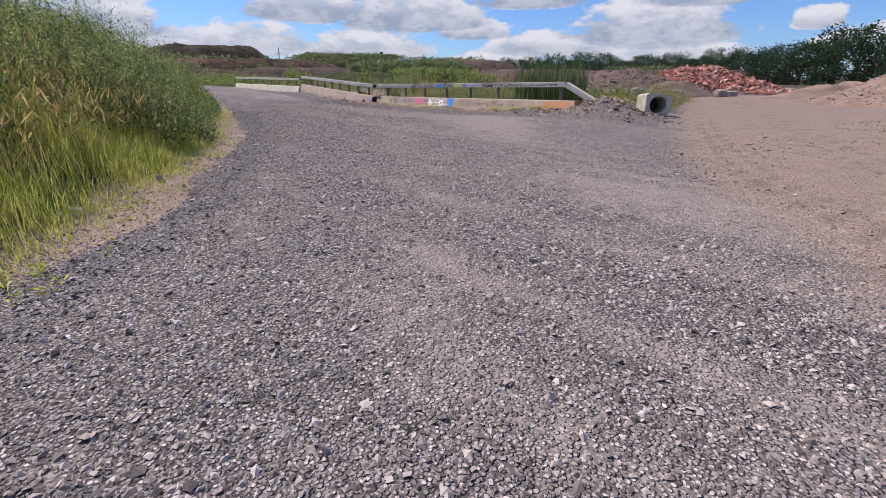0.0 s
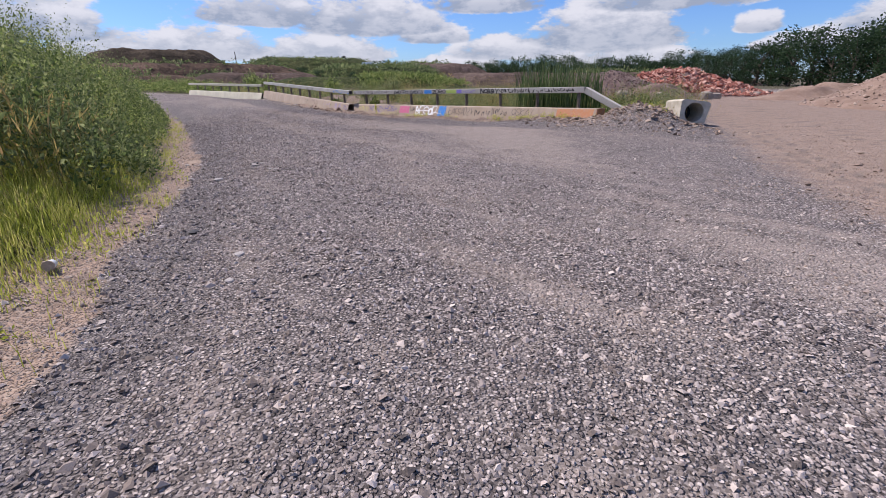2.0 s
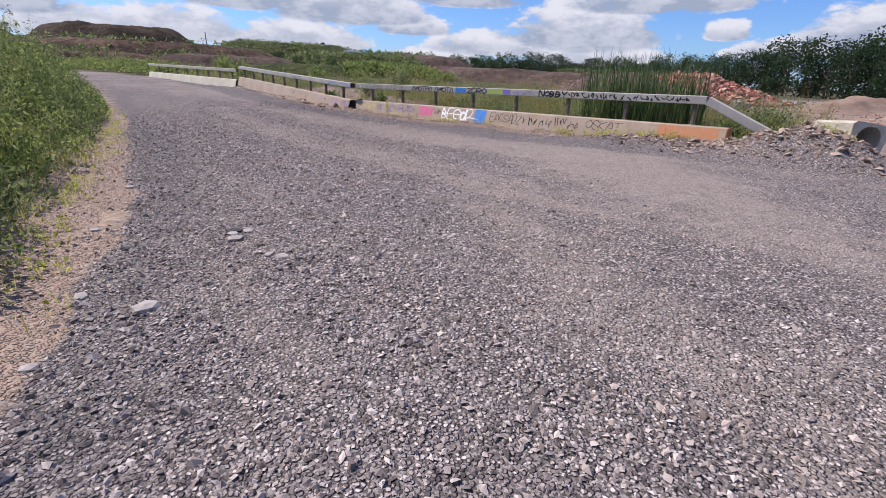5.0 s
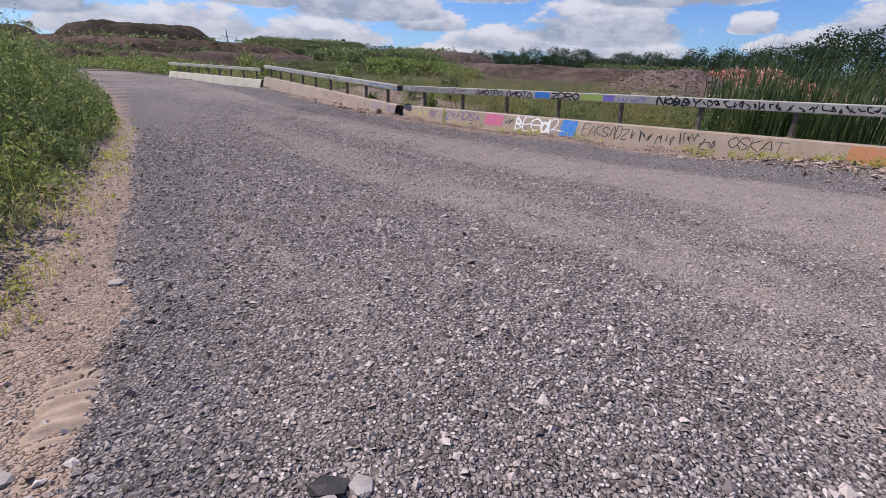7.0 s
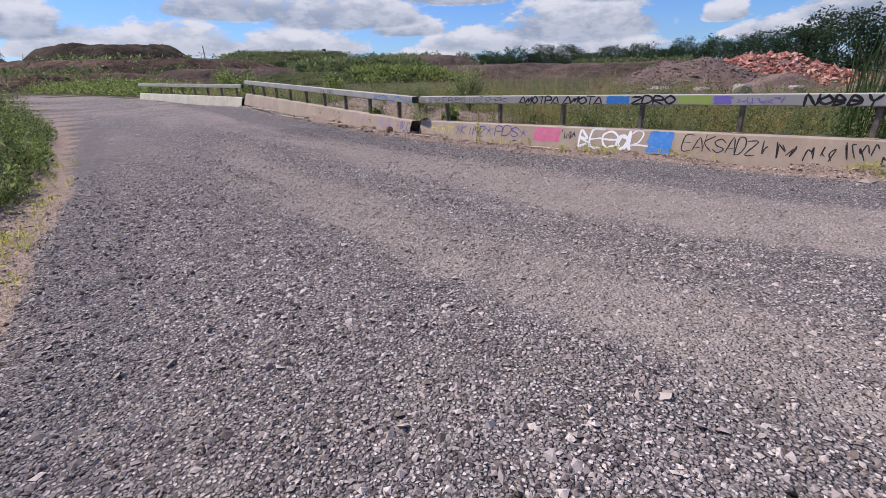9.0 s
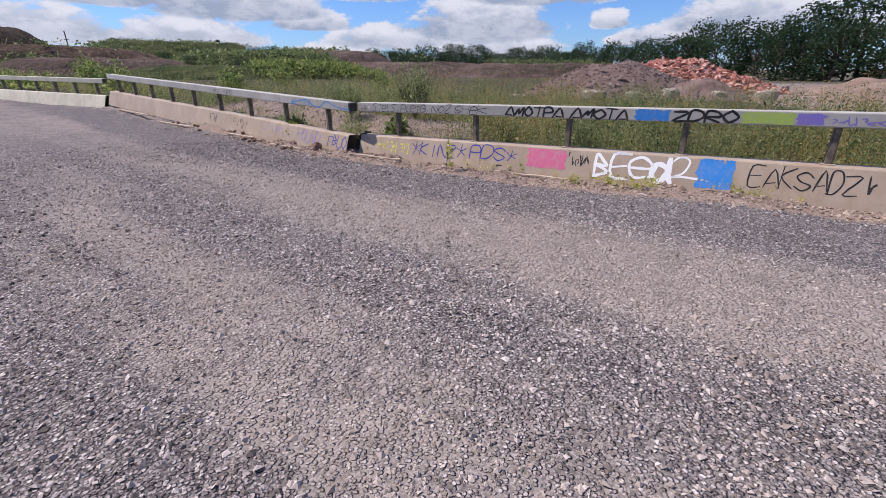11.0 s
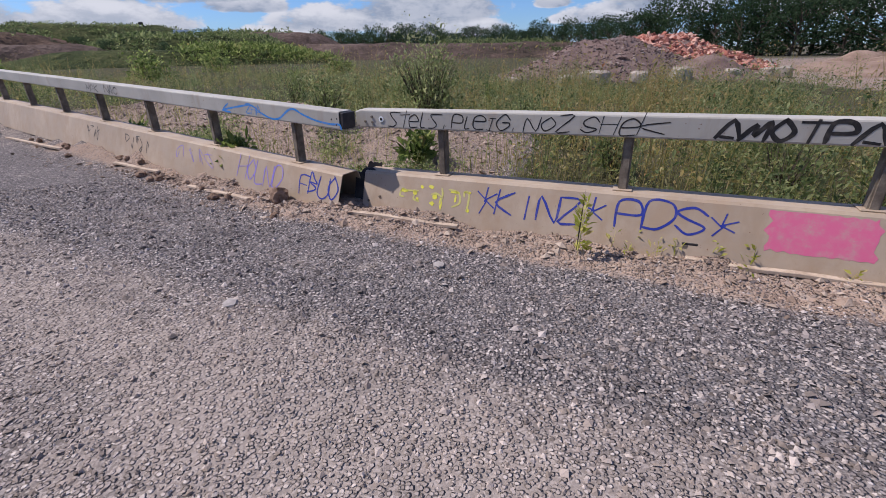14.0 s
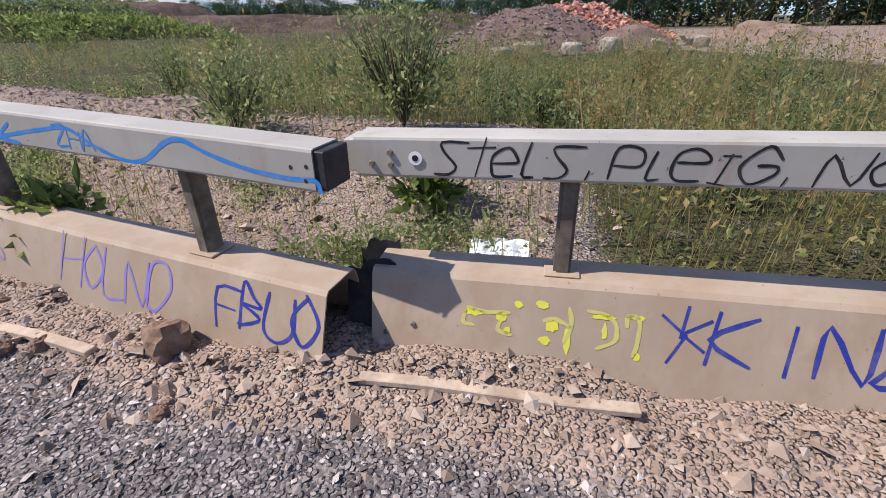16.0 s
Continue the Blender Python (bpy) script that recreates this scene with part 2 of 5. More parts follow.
def plain(name, col_a, col_b, scale=6.0, rough=0.85, bump=0.3, metal=0.0, spec=0.3, fine=60.0):
    m = Mat(name, rough, metal, spec)
    n1, n2 = m.noise(scale, 5.0, 0.6), m.noise(fine, 4.0, 0.6)
    col = m.mix(m.ramp(n1, 0.3, 0.7), col_a, col_b)
    col = m.mix(m.ramp(n2, 0.35, 0.75, 0.0, 0.3), col, tuple(x * 0.6 for x in col_a))
    m.colour(col).bump(n2, bump, 0.004)
    return m.m


def hill_material(name, dark, mid, pale, scale=0.1):
    """Rough far slopes: patches of three tones at several sizes."""
    m = Mat(name, 0.97, spec=0.1)
    n1, n2, n3 = m.noise(scale, 5.0, 0.65, (1, 1, 3)), m.noise(scale * 5, 5.0, 0.7), m.noise(scale * 22, 4.0, 0.7)
    v = m.math("ADD", m.math("MULTIPLY", n1, 0.45), m.math("ADD", m.math("MULTIPLY", n2, 0.35), m.math("MULTIPLY", n3, 0.25)))
    m.colour(m.stops(m.ramp(v, 0.38, 0.68), (0.0, dark), (0.5, mid), (1.0, pale)))
    m.bump(n2, 0.9, 1.2).bump(n3, 0.9, 0.35)
    return m.m


def steel_material(name, tone, grime=0.5, lower=False):
    """Dull cream-grey painted steel with dust, rust spots and streaks."""
    m = Mat(name, 0.62, 0.0, 0.35)
    broad, streak = m.noise(1.6, 4.0), m.noise(5.0, 5.0, 0.65, (1.0, 1.0, 0.18))
    col = m.mix(m.ramp(broad, 0.3, 0.7), tone, tuple(q * 0.8 for q in tone))
    col = m.mix(m.ramp(streak, 0.5, 0.75, 0.0, grime), col, (0.27, 0.19, 0.12))
    spots = m.ramp(m.noise(34.0, 3.0, 0.6), 0.68, 0.76)
    col = m.mix(spots, col, (0.16, 0.075, 0.035))
    if lower:
        mud = m.ramp(m.noise(3.5, 6.0, 0.7, (1, 1, 0.6)), 0.42, 0.66, 0.0, 0.75)
        col = m.mix(mud, col, (0.34, 0.245, 0.165))
    m.colour(col).bump(m.noise(22.0, 4.0), 0.25, 0.004).bump(m.noise(1.4, 2.0), 0.3, 0.02)
    return m.m


def paint_material(name, col, thin=0.0):
    m = Mat(name, 0.55, spec=0.35)
    n = m.noise(9.0, 8.0, 0.78)
    m.colour(m.mix(m.ramp(n, 0.42, 0.8, 0.0, 0.45 + thin), col, (0.38, 0.32, 0.26)))
    return m.m


GROUND = ground_material()
GRAVEL = stone_material("crushed_gravel", (0.046, 0.039, 0.039), (0.315, 0.264, 0.248), (0.64, 0.56, 0.515))
RUBBLE_MIX = stone_material("pale_rubble", (0.15, 0.10, 0.075), (0.31, 0.225, 0.17), (0.46, 0.37, 0.30))
BRICK_MIX = stone_material("brick_rubble", (0.16, 0.06, 0.048), (0.37, 0.135, 0.095), (0.58, 0.36, 0.28), dust=0.0)
CLOD = plain("red_clay_clod", (0.15, 0.092, 0.062), (0.29, 0.195, 0.14), 14.0, 0.98, 0.8)
WEED = leaf_material("weed_leaf", (0.026, 0.05, 0.014), (0.15, 0.205, 0.052), (0.37, 0.42, 0.15))
WEED_DARK = leaf_material("nettle_leaf", (0.026, 0.05, 0.018), (0.12, 0.165, 0.06), (0.33, 0.36, 0.165), (0.18, 0.17, 0.08), 0.88)
GRASS = leaf_material("grass_blade", (0.16, 0.21, 0.028), (0.40, 0.44, 0.075), (0.58, 0.54, 0.18), (0.52, 0.42, 0.2), 0.72)
FIELD_GREEN = leaf_material("waste_ground_leaf", (0.06, 0.09, 0.03), (0.21, 0.255, 0.095), (0.42, 0.44, 0.21), (0.33, 0.25, 0.14), 0.82)
FIELD_GRASS = leaf_material("waste_ground_grass", (0.10, 0.115, 0.035), (0.27, 0.265, 0.085), (0.47, 0.41, 0.19), (0.46, 0.33, 0.18), 0.7)
STRAW = leaf_material("seed_head", (0.22, 0.20, 0.06), (0.36, 0.28, 0.10), (0.45, 0.33, 0.15), (0.34, 0.15, 0.07), 0.8)
TREE_LEAF = leaf_material("tree_leaf", (0.018, 0.038, 0.019), (0.034, 0.064, 0.029), (0.052, 0.088, 0.038), (0.068, 0.10, 0.046), 0.85, 0.3, 0.3)
REED_LEAF = leaf_material("reed_blade", (0.035, 0.07, 0.024), (0.09, 0.14, 0.05), (0.17, 0.21, 0.085), (0.25, 0.19, 0.09), 0.85)
BARK = plain("bark", (0.06, 0.045, 0.03), (0.12, 0.095, 0.07), 3.0)
STEEL_UP = steel_material("rail_steel", (0.45, 0.425, 0.375), 0.42)
STEEL_LOW = steel_material("beam_steel", (0.42, 0.33, 0.245), 0.45, True)
STEEL_FAR = steel_material("far_steel", (0.62, 0.57, 0.42), 0.35)
POST_STEEL = plain("post_steel", (0.11, 0.088, 0.068), (0.24, 0.20, 0.155), 9.0, 0.7, 0.4)
# near-black of dark parts; also stands in for shade inside openings
NEAR_BLACK = plain("near_black", (0.018, 0.016, 0.017), (0.055, 0.05, 0.05), 5.0, 0.6, 0.4)
CONCRETE = plain("weathered_concrete", (0.40, 0.35, 0.27), (0.58, 0.53, 0.43), 5.0, 0.92, 0.5)
PALE_STONE = plain("pale_stone", (0.25, 0.21, 0.17), (0.40, 0.345, 0.285), 3.0, 0.92, 0.5)
SLAB = plain("grey_slab", (0.27, 0.24, 0.225), (0.43, 0.395, 0.37), 9.0, 0.92, 0.5)
PLANK = plain("sun_bleached_board", (0.36, 0.27, 0.20), (0.54, 0.43, 0.33), 7.0, 0.9, 0.4)
SHEET = plain("white_plastic", (0.66, 0.68, 0.68), (0.80, 0.82, 0.82), 12.0, 0.5, 0.3)
BLACK_PAINT = paint_material("black_spray", (0.012, 0.012, 0.013), -0.25)
BLUE_PAINT = paint_material("navy_spray", (0.02, 0.035, 0.26), -0.2)
SKY_PAINT = paint_material("blue_spray", (0.03, 0.22, 0.60), 0.05)
PURPLE_PAINT = paint_material("purple_spray", (0.22, 0.17, 0.50))
PINK_PAINT = paint_material("pink_spray", (0.58, 0.12, 0.23), 0.35)
FAINT_YELLOW = paint_material("faded_yellow_spray", (0.52, 0.48, 0.14), 0.2)
LIME_PAINT = paint_material("lime_spray", (0.36, 0.48, 0.10), 0.2)
YELLOW_PAINT = paint_material("yellow_spray", (0.66, 0.62, 0.06), 0.0)
WHITE_PAINT = paint_material("white_spray", (0.80, 0.80, 0.78), -0.35)
ORANGE_PAINT = paint_material("orange_stain", (0.50, 0.21, 0.09), 0.3)
SPOIL = plain("mauve_spoil", (0.125, 0.08, 0.068), (0.21, 0.148, 0.126), 1.2, 0.97, 0.8, fine=9.0)
PALE_SPOIL = plain("pale_red_spoil", (0.19, 0.125, 0.092), (0.29, 0.205, 0.155), 0.9, 0.97, 0.8, fine=9.0)


# ---- plan ----
rng = np.random.default_rng(7)


def vnoise(x, y, seed=0):
    """Smooth value noise in -1..1 on numpy arrays."""
    x, y = np.asarray(x, float), np.asarray(y, float)
    xi, yi = np.floor(x).astype(np.int64), np.floor(y).astype(np.int64)
    fx, fy = x - xi, y - yi
    fx, fy = fx * fx * (3 - 2 * fx), fy * fy * (3 - 2 * fy)

    def h(i, j):
        k = (i * 374761393 + j * 668265263 + seed * 974711) & 0x7FFFFFFF
        k = ((k ^ (k >> 13)) * 1274126177) & 0x7FFFFFFF
        return ((k ^ (k >> 16)) & 0xFFFF) / 32767.5 - 1

    a, b, c, d = h(xi, yi), h(xi + 1, yi), h(xi, yi + 1), h(xi + 1, yi + 1)
    return a + (b - a) * fx + (c - a) * fy + (a - b - c + d) * fx * fy


def sstep(x, lo, hi):
    t = np.clip((np.asarray(x, float) - lo) / (hi - lo), 0, 1)
    return t * t * (3 - 2 * t)


# edge of the weeds on the bank, edge of the gravel, and the walked line, by y
EDGE_Y = (-30, 0, 2.6, 3.7, 5.8, 6.7, 9, 10.1, 12.5, 16.8, 21.6, 30, 45, 70)
EDGE_X = (-2.2, -2.8, -2.95, -3.3, -3.75, -4.05, -4.6, -5.15, -6.5, -8.2, -10.65, -15.8, -26.8, -45)
GRAV_Y = (-30, 3, 4.2, 5.2, 6, 7.1, 9.5, 10.5, 11.9, 13.3, 15.1, 17.1, 21.4, 30, 45, 70)
GRAV_X = (-2.2, -3.1, -3.0, -3.15, -3.55, -3.75, -4.5, -4.75, -5.3, -6.0, -6.8, -7.9, -10.2, -15.3, -26, -44)
WALK_Y = (-2, 0, 4, 7.4, 9.6, 12.7, 14.3, 17.6, 19.5, 23.5)
WALK_X = (0.5, 0, -1.5, -2.8, -3.75, -4.6, -4.8, -5.0, -4.7, -4.2)
DIRT_Y = (-30, 1, 4, 5.7, 7.4, 12.4, 30)
DIRT_X = (1.5, 1.7, 2.5, 2.7, 3.3, 5.6, 15)
# barrier lines: front foot, direction to the right, direction to the back
R_P, R_D, R_N = (-3.61, 24.45), (0.645, -0.764), (0.764, 0.645)
L_P, L_D, L_N = (-4.317, 25.114), (0.530, -0.848), (0.848, 0.530)
F_P, F_D, F_N = (-11.35, 36.25), (0.70, -0.714), (0.714, 0.70)
CONTROL = ((0, 0, .03), (0, 5, .07), (-3, 6, .05), (-2.5, 11, .10), (-6, 13, 0), (-3, 18, .07), (-2, 22, .07), (-3.6, 24.3, .1), (.5, 19.3, .19),
           (3.5, 15.5, .29), (6.4, 14.3, .31), (5, 8, .15), (10, 12, .28), (16, 18, .25), (-7, 30, .18), (-11, 36.5, .33), (-20, 46, .48),
           (-30, 60, .55), (-9, 20, .05), (0, 30, .15), (10, 38, .05), (25, 46, 0), (0, 60, .1), (40, 80, .2), (-10, 80, .5), (-60, 110, .8), (60, 40, .3), (-15, 5, 0))


def along(p, d, x, y):
    return (x - p[0]) * d[0] + (y - p[1]) * d[1]


def bank_rise(x, y):
    d = (np.interp(y, EDGE_Y, EDGE_X) - x) * 0.9
    top = np.interp(y, (-20, 13, 18, 23, 32, 60), (2.0, 2.05, 2.0, 1.1, 0.4, 0.5))
    return top * sstep(d, -0.1, 4.3) + 0.12 * vnoise(x * .9, y * .9, 3) * sstep(d, .3, 1.5)


def ground_height(x, y, fine=True):
    x, y = np.asarray(x, float), np.asarray(y, float)
    num, den = np.zeros_like(x), np.zeros_like(x)
    for cx, cy, cz in CONTROL:
        w = 1 / ((x - cx) ** 2 + (y - cy) ** 2 + 1.5) ** 1.4
        num, den = num + w * cz, den + w
    z = num / den + bank_rise(x, y)
    if fine:
        near = sstep(np.hypot(x, y - 12), 60, 25)
        z = z + near * (0.018 * vnoise(x * 1.3, y * 1.3, 1) + 0.008 * vnoise(x * 5, y * 5, 2))
        # spill of earth along the foot of the barriers, heap behind them
        for p, d, n, lo, hi, amp in ((R_P, R_D, R_N, -.3, 9.0, .10), (L_P, L_D, L_N, -13, .9, .17)):
            a, b = along(p, d, x, y), along(p, n, x, y)
            lump = (0.6 + 0.5 * vnoise(a * 2.2, b * 2.2, 5)) * (1 - .45 * sstep(a, -.3, .3) * (hi < 1)) + 0.25 * vnoise(a * 7, b * 7, 6)
            z = z + amp * lump * sstep(a, lo - .3, lo + .3) * sstep(a, hi + .3, hi - .3) * sstep(b, -.55, -.05) * sstep(b, 1.4, .5)
        a, b = along(L_P, L_D, x, y), along(L_P, L_N, x, y)
        z = z + (0.42 + .2 * vnoise(a * .8, b * .8, 8)) * sstep(b, .9, 2.6) * sstep(b, 5.5, 3.2) * sstep(a, -11, -8) * sstep(a, 2.4, .6)
        # pile of gravel at the end of the long section
        a, b = along(R_P, R_D, x, y), along(R_P, R_N, x, y)
        pile = np.exp(-((a - 13.7) / 1.15) ** 2 - ((b + .15) / .85) ** 2) * .58 + np.exp(-((a - 11.2) / 1.4) ** 2 - ((b + .25) / .5) ** 2) * .17
        z = z + pile * (1 + .25 * vnoise(x * 4, y * 4, 9))
    return z


def masks(x, y):
    gx = np.interp(y, GRAV_Y, GRAV_X) + .18 * vnoise(x * .3, y * 1.2, 11)
    ex = np.interp(y, EDGE_Y, EDGE_X) + .25 * vnoise(x * .3, y * 1.1, 12)
    aR, bR = along(R_P, R_D, x, y), along(R_P, R_N, x, y)
    aL, bL = along(L_P, L_D, x, y), along(L_P, L_N, x, y)
    aF, bF = along(F_P, F_D, x, y), along(F_P, F_N, x, y)
    right = np.where(y > 24.5, L_P[0] - (y - L_P[1]) * .625, np.where(y > 14.2, R_P[0] + (R_P[1] - y) * .844, 5.0))
    u = (x - gx) / np.maximum(right - gx, .5)
    wob = .05 * vnoise(x * .25, y * .25, 13)
    track = .85 * np.exp(-((u - .38 + wob) / .08) ** 2) + 1.05 * np.exp(-((u - .66 + wob) / .16) ** 2) + .25 * np.exp(-((u - .12) / .04) ** 2)
    track = track * (0.65 + 0.5 * vnoise(x * .5, y * .22, 14))
    track = np.maximum(track, sstep(y, 26, 36) * .5)
    dirt = sstep(x - np.interp(y, DIRT_Y, DIRT_X), -.9, 2.6)
    strip = sstep(x, ex - .9, ex - .3) * sstep(x, gx + .05, gx - .1)
    foot = sstep(bR, -.65, -.3) * sstep(aR, -.6, 0) * sstep(aR, 10.5, 9) + sstep(bL, -.5, -.2) * sstep(aL, -13, -12) * sstep(aL, 1, .5)
    behind = sstep(bL, .5, .8) * sstep(bL, 4.9, 3.0) * sstep(aR, 1.6, .6) * sstep(aL, -13, -9)
    dirt = np.maximum.reduce([dirt * (1 - sstep(y, 40, 60)), strip, np.clip(foot, 0, 1) * .95 * (bR < .6), behind * .65])
    field = np.where(y > 24.45, np.maximum(sstep(bL, .4, .7) * (aL > -13.2), sstep(bF, .3, .8) * (aL <= -13.2)), sstep(bR, .4, .7) * sstep(aR, 14.6, 13.4))
    limit = 14 - .35 * np.maximum(bR - 3, 0)
    field = np.maximum(field * sstep(aR, limit + 1.2, limit - 1.2), 0) * (1 - behind)
    bank = sstep(x, ex - .05, ex - .45)
    soil = np.maximum(field, bank) * (1 - strip * .7)
    far = sstep(np.hypot(x, y), 55, 80)
    soil = np.maximum(soil, far * .6)
    return np.clip(dirt, 0, 1), np.clip(soil, 0, 1), np.clip(track, 0, 1)


def lanes(x, y):
    """Loose dark gravel beside the wheel lines (0..1), and long streaks that run with the track (-1..1)."""
    gx = np.interp(y, GRAV_Y, GRAV_X)
    aR, bR = along(R_P, R_D, x, y), along(R_P, R_N, x, y)
    aL, bL = along(L_P, L_D, x, y), along(L_P, L_N, x, y)
    warp = .25 * vnoise(x * .3, y * .3, 81)
    coarse = sstep(x - gx, -.1, .15) * sstep(x - gx + warp, 1.25, .1)
    b = np.where(y > 24.45, bL, bR)
    coarse = np.maximum(coarse, sstep(b + warp, -2.3, -1.3) * sstep(b, -.35, -.65) * sstep(aR, 13, 10) * .9)
    n = bR + .25 * np.sin(aR * .11) + warp
    streak = .5 * vnoise(n * 1.5, aR * .05, 83) + .35 * vnoise(n * 4.2, aR * .1, 84) + .25 * vnoise(n * 10, aR * .25, 85)
    return np.clip(coarse, 0, 1), np.clip(streak * 1.3, -1, 1)


# ---- mesh helpers ----
def mesh_np(name, verts, faces, mat, smooth=False):
    verts, faces = np.asarray(verts, np.float32), np.asarray(faces, np.int32)
    me = bpy.data.meshes.new(name)
    k = faces.shape[1]
    me.vertices.add(len(verts))
    me.vertices.foreach_set("co", verts.ravel())
    me.loops.add(faces.size)
    me.loops.foreach_set("vertex_index", faces.ravel())
    me.polygons.add(len(faces))
    me.polygons.foreach_set("loop_start", np.arange(0, faces.size, k, dtype=np.int32))
    me.polygons.foreach_set("loop_total", np.full(len(faces), k, np.int32))
    me.polygons.foreach_set("use_smooth", np.full(len(faces), smooth))
    me.update(calc_edges=True)
    me.materials.append(mat)
    return me


def part(name, bm, mat, parent, label=""):
    me = bpy.data.meshes.new(name)
    bm.normal_update()
    bm.to_mesh(me)
    bm.free()
    me.materials.append(mat)
    ob = new(name, me)
    ob.parent = parent
    if label:
        tagged(ob, label)
    return ob


def thing(name, matrix, label, category, group=""):
    ob = new(name)
    ob.empty_display_size = 0.2
    ob.matrix_world = matrix
    return tagged(ob, label, category, group)


def solo(name, bm, mat, label, category, group="", kind="", matrix=None):
    ob = part(name, bm, mat, None)
    if matrix is not None:
        ob.matrix_world = matrix
    return tagged(ob, label, category, group, kind)


def grid_mesh(name, xs, ys, zfun, mat):
    X, Y = np.meshgrid(xs, ys)
    Z = zfun(X, Y)
    nx, ny = len(xs), len(ys)
    v = np.stack([X.ravel(), Y.ravel(), Z.ravel()], 1)
    i = (np.arange(ny - 1)[:, None] * nx + np.arange(nx - 1)[None]).ravel()
    return mesh_np(name, v, np.stack([i, i + 1, i + nx + 1, i + nx], 1), mat, True), X.ravel(), Y.ravel()


def graded(lo, hi, step, out_lo, out_hi, grow=1.16):
    mid = list(np.arange(lo, hi + step / 2, step))
    a, s = lo, step
    left = []
    while a > out_lo:
        s *= grow
        a -= s
        left.append(a)
    b, s = hi, step
    right = []
    while b < out_hi:
        s *= grow
        b += s
        right.append(b)
    return np.array(left[::-1] + mid + right)


# ---- ground ----
gme, GX, GY = grid_mesh("ground", graded(-10, 7, 0.125, -1500, 1500), graded(0.5, 28, 0.135, -900, 2500), ground_height, GROUND)
RUT = sum(np.exp(-((GX - np.interp(GY, DIRT_Y, DIRT_X) - o + .06 * vnoise(GX * .4, GY * .4, 15)) / .13) ** 2) for o in (-.35, .05, .5, 1.5, 1.9, 3.6, 4.1)) * (.55 + .45 * np.sin(GY * 34 + GX * 6))
for key, values in zip(("dirt", "soil", "track", "rut", "coarse", "streak"), (*masks(GX, GY), np.clip(RUT, 0, 1), *lanes(GX, GY))):
    gme.attributes.new(key, "FLOAT", "POINT").data.foreach_set("value", values.astype(np.float32))
ground = tagged(new("ground", gme), "grey crushed gravel track with pink dirt edges and worn wheel lines", "ground", kind="structure")

# ---- crushed stones lying on the track ----
OCTA = np.array([(1, 0, 0), (-1, 0, 0), (0, 1, 0), (0, -1, 0), (0, 0, 1), (0, 0, -1)], float)
OCTF = np.array([(0, 2, 4), (2, 1, 4), (1, 3, 4), (3, 0, 4), (2, 0, 5), (1, 2, 5), (3, 1, 5), (0, 3, 5)])


def stones(name, x, y, z, size, mat, label, category, squash=0.62, sink=0.25):
    n = len(x)
    ang = rng.uniform(0, 2 * math.pi, n)
    tip = rng.normal(0, .35, (n, 2))
    s = size[:, None] * rng.uniform(.65, 1.3, (n, 3)) * (1, 1, squash)
    p = OCTA[None] * s[:, None] * rng.uniform(.75, 1.25, (n, 6, 1)) + rng.normal(0, .13, (n, 6, 3)) * size[:, None, None]
    c, q = np.cos(ang)[:, None], np.sin(ang)[:, None]
    px, py = p[..., 0] * c - p[..., 1] * q, p[..., 0] * q + p[..., 1] * c
    pz = p[..., 2] + px * tip[:, :1] + py * tip[:, 1:]
    v = np.stack([px + x[:, None], py + y[:, None], pz + (z + size * squash * (1 - 2 * sink) * .6)[:, None]], -1).reshape(-1, 3)
    f = (np.arange(n)[:, None, None] * 6 + OCTF[None]).reshape(-1, 3)
    me = mesh_np(name, v, f, mat)
    for key, values in zip(("track", "coarse", "streak"), (masks(x, y)[2], *lanes(x, y))):
        me.attributes.new(key, "FLOAT", "POINT").data.foreach_set("value", np.repeat(values, 6).astype(np.float32))
    return tagged(new(name, me), label, category, kind="stuff")


def scatter(n, x0, x1, y0, y1, keep):
    x, y = rng.uniform(x0, x1, n), rng.uniform(y0, y1, n)
    k = rng.uniform(0, 1, n) < keep(x, y)
    return x[k], y[k]


def gravel_keep(x, y):
    dirt, soil, track = masks(x, y)
    off = np.abs(x - np.interp(y, WALK_Y, WALK_X))
    coarse, streak = lanes(x, y)
    lump = .85 + .22 * vnoise(x * 1.1, y * 1.1, 21) - .16 * streak + .2 * coarse
    bR, bL = along(R_P, R_N, x, y), along(L_P, L_N, x, y)
    front = (np.where(y > 24.45, bL, np.where(y > 14.5, bR, -1)) < -.05)
    return (1 - .25 * track) * (1 - .86 * dirt) * (1 - soil) * np.clip(lump, .15, 1) * np.where(off < 2.9, 1, np.exp(-(off - 2.9) / 1.7)) * front


gx_, gy_ = scatter(380000, -10, 6, 0.7, 27, gravel_keep)
gs_ = np.clip(rng.lognormal(math.log(.0120), .36, len(gx_)), .005, .03) * (1 - .25 * masks(gx_, gy_)[2]) * (1 - .15 * lanes(gx_, gy_)[1])
stones("gravel", gx_, gy_, ground_height(gx_, gy_), gs_, GRAVEL, "loose grey crushed gravel on the track", "gravel")
ex_, ey_ = scatter(700000, -13, 8, 13, 36, lambda x, y: np.where(y > 24.45, np.exp(-((along(L_P, L_N, x, y) + .2) / .3) ** 2) * (along(L_P, L_D, x, y) < .8),
                   np.exp(-((along(R_P, R_N, x, y) + .2) / .26) ** 2)) * .9 * (along(R_P, R_D, x, y) < 15) * (along(R_P, R_N, x, y) < .05))
es_ = np.clip(rng.lognormal(math.log(.0085), .62, len(ex_)), .004, .05)
stones("foot_rubble", ex_, ey_, ground_height(ex_, ey_), es_, RUBBLE_MIX, "pinkish earth and stone crumbs along the barrier foot", "rubble")
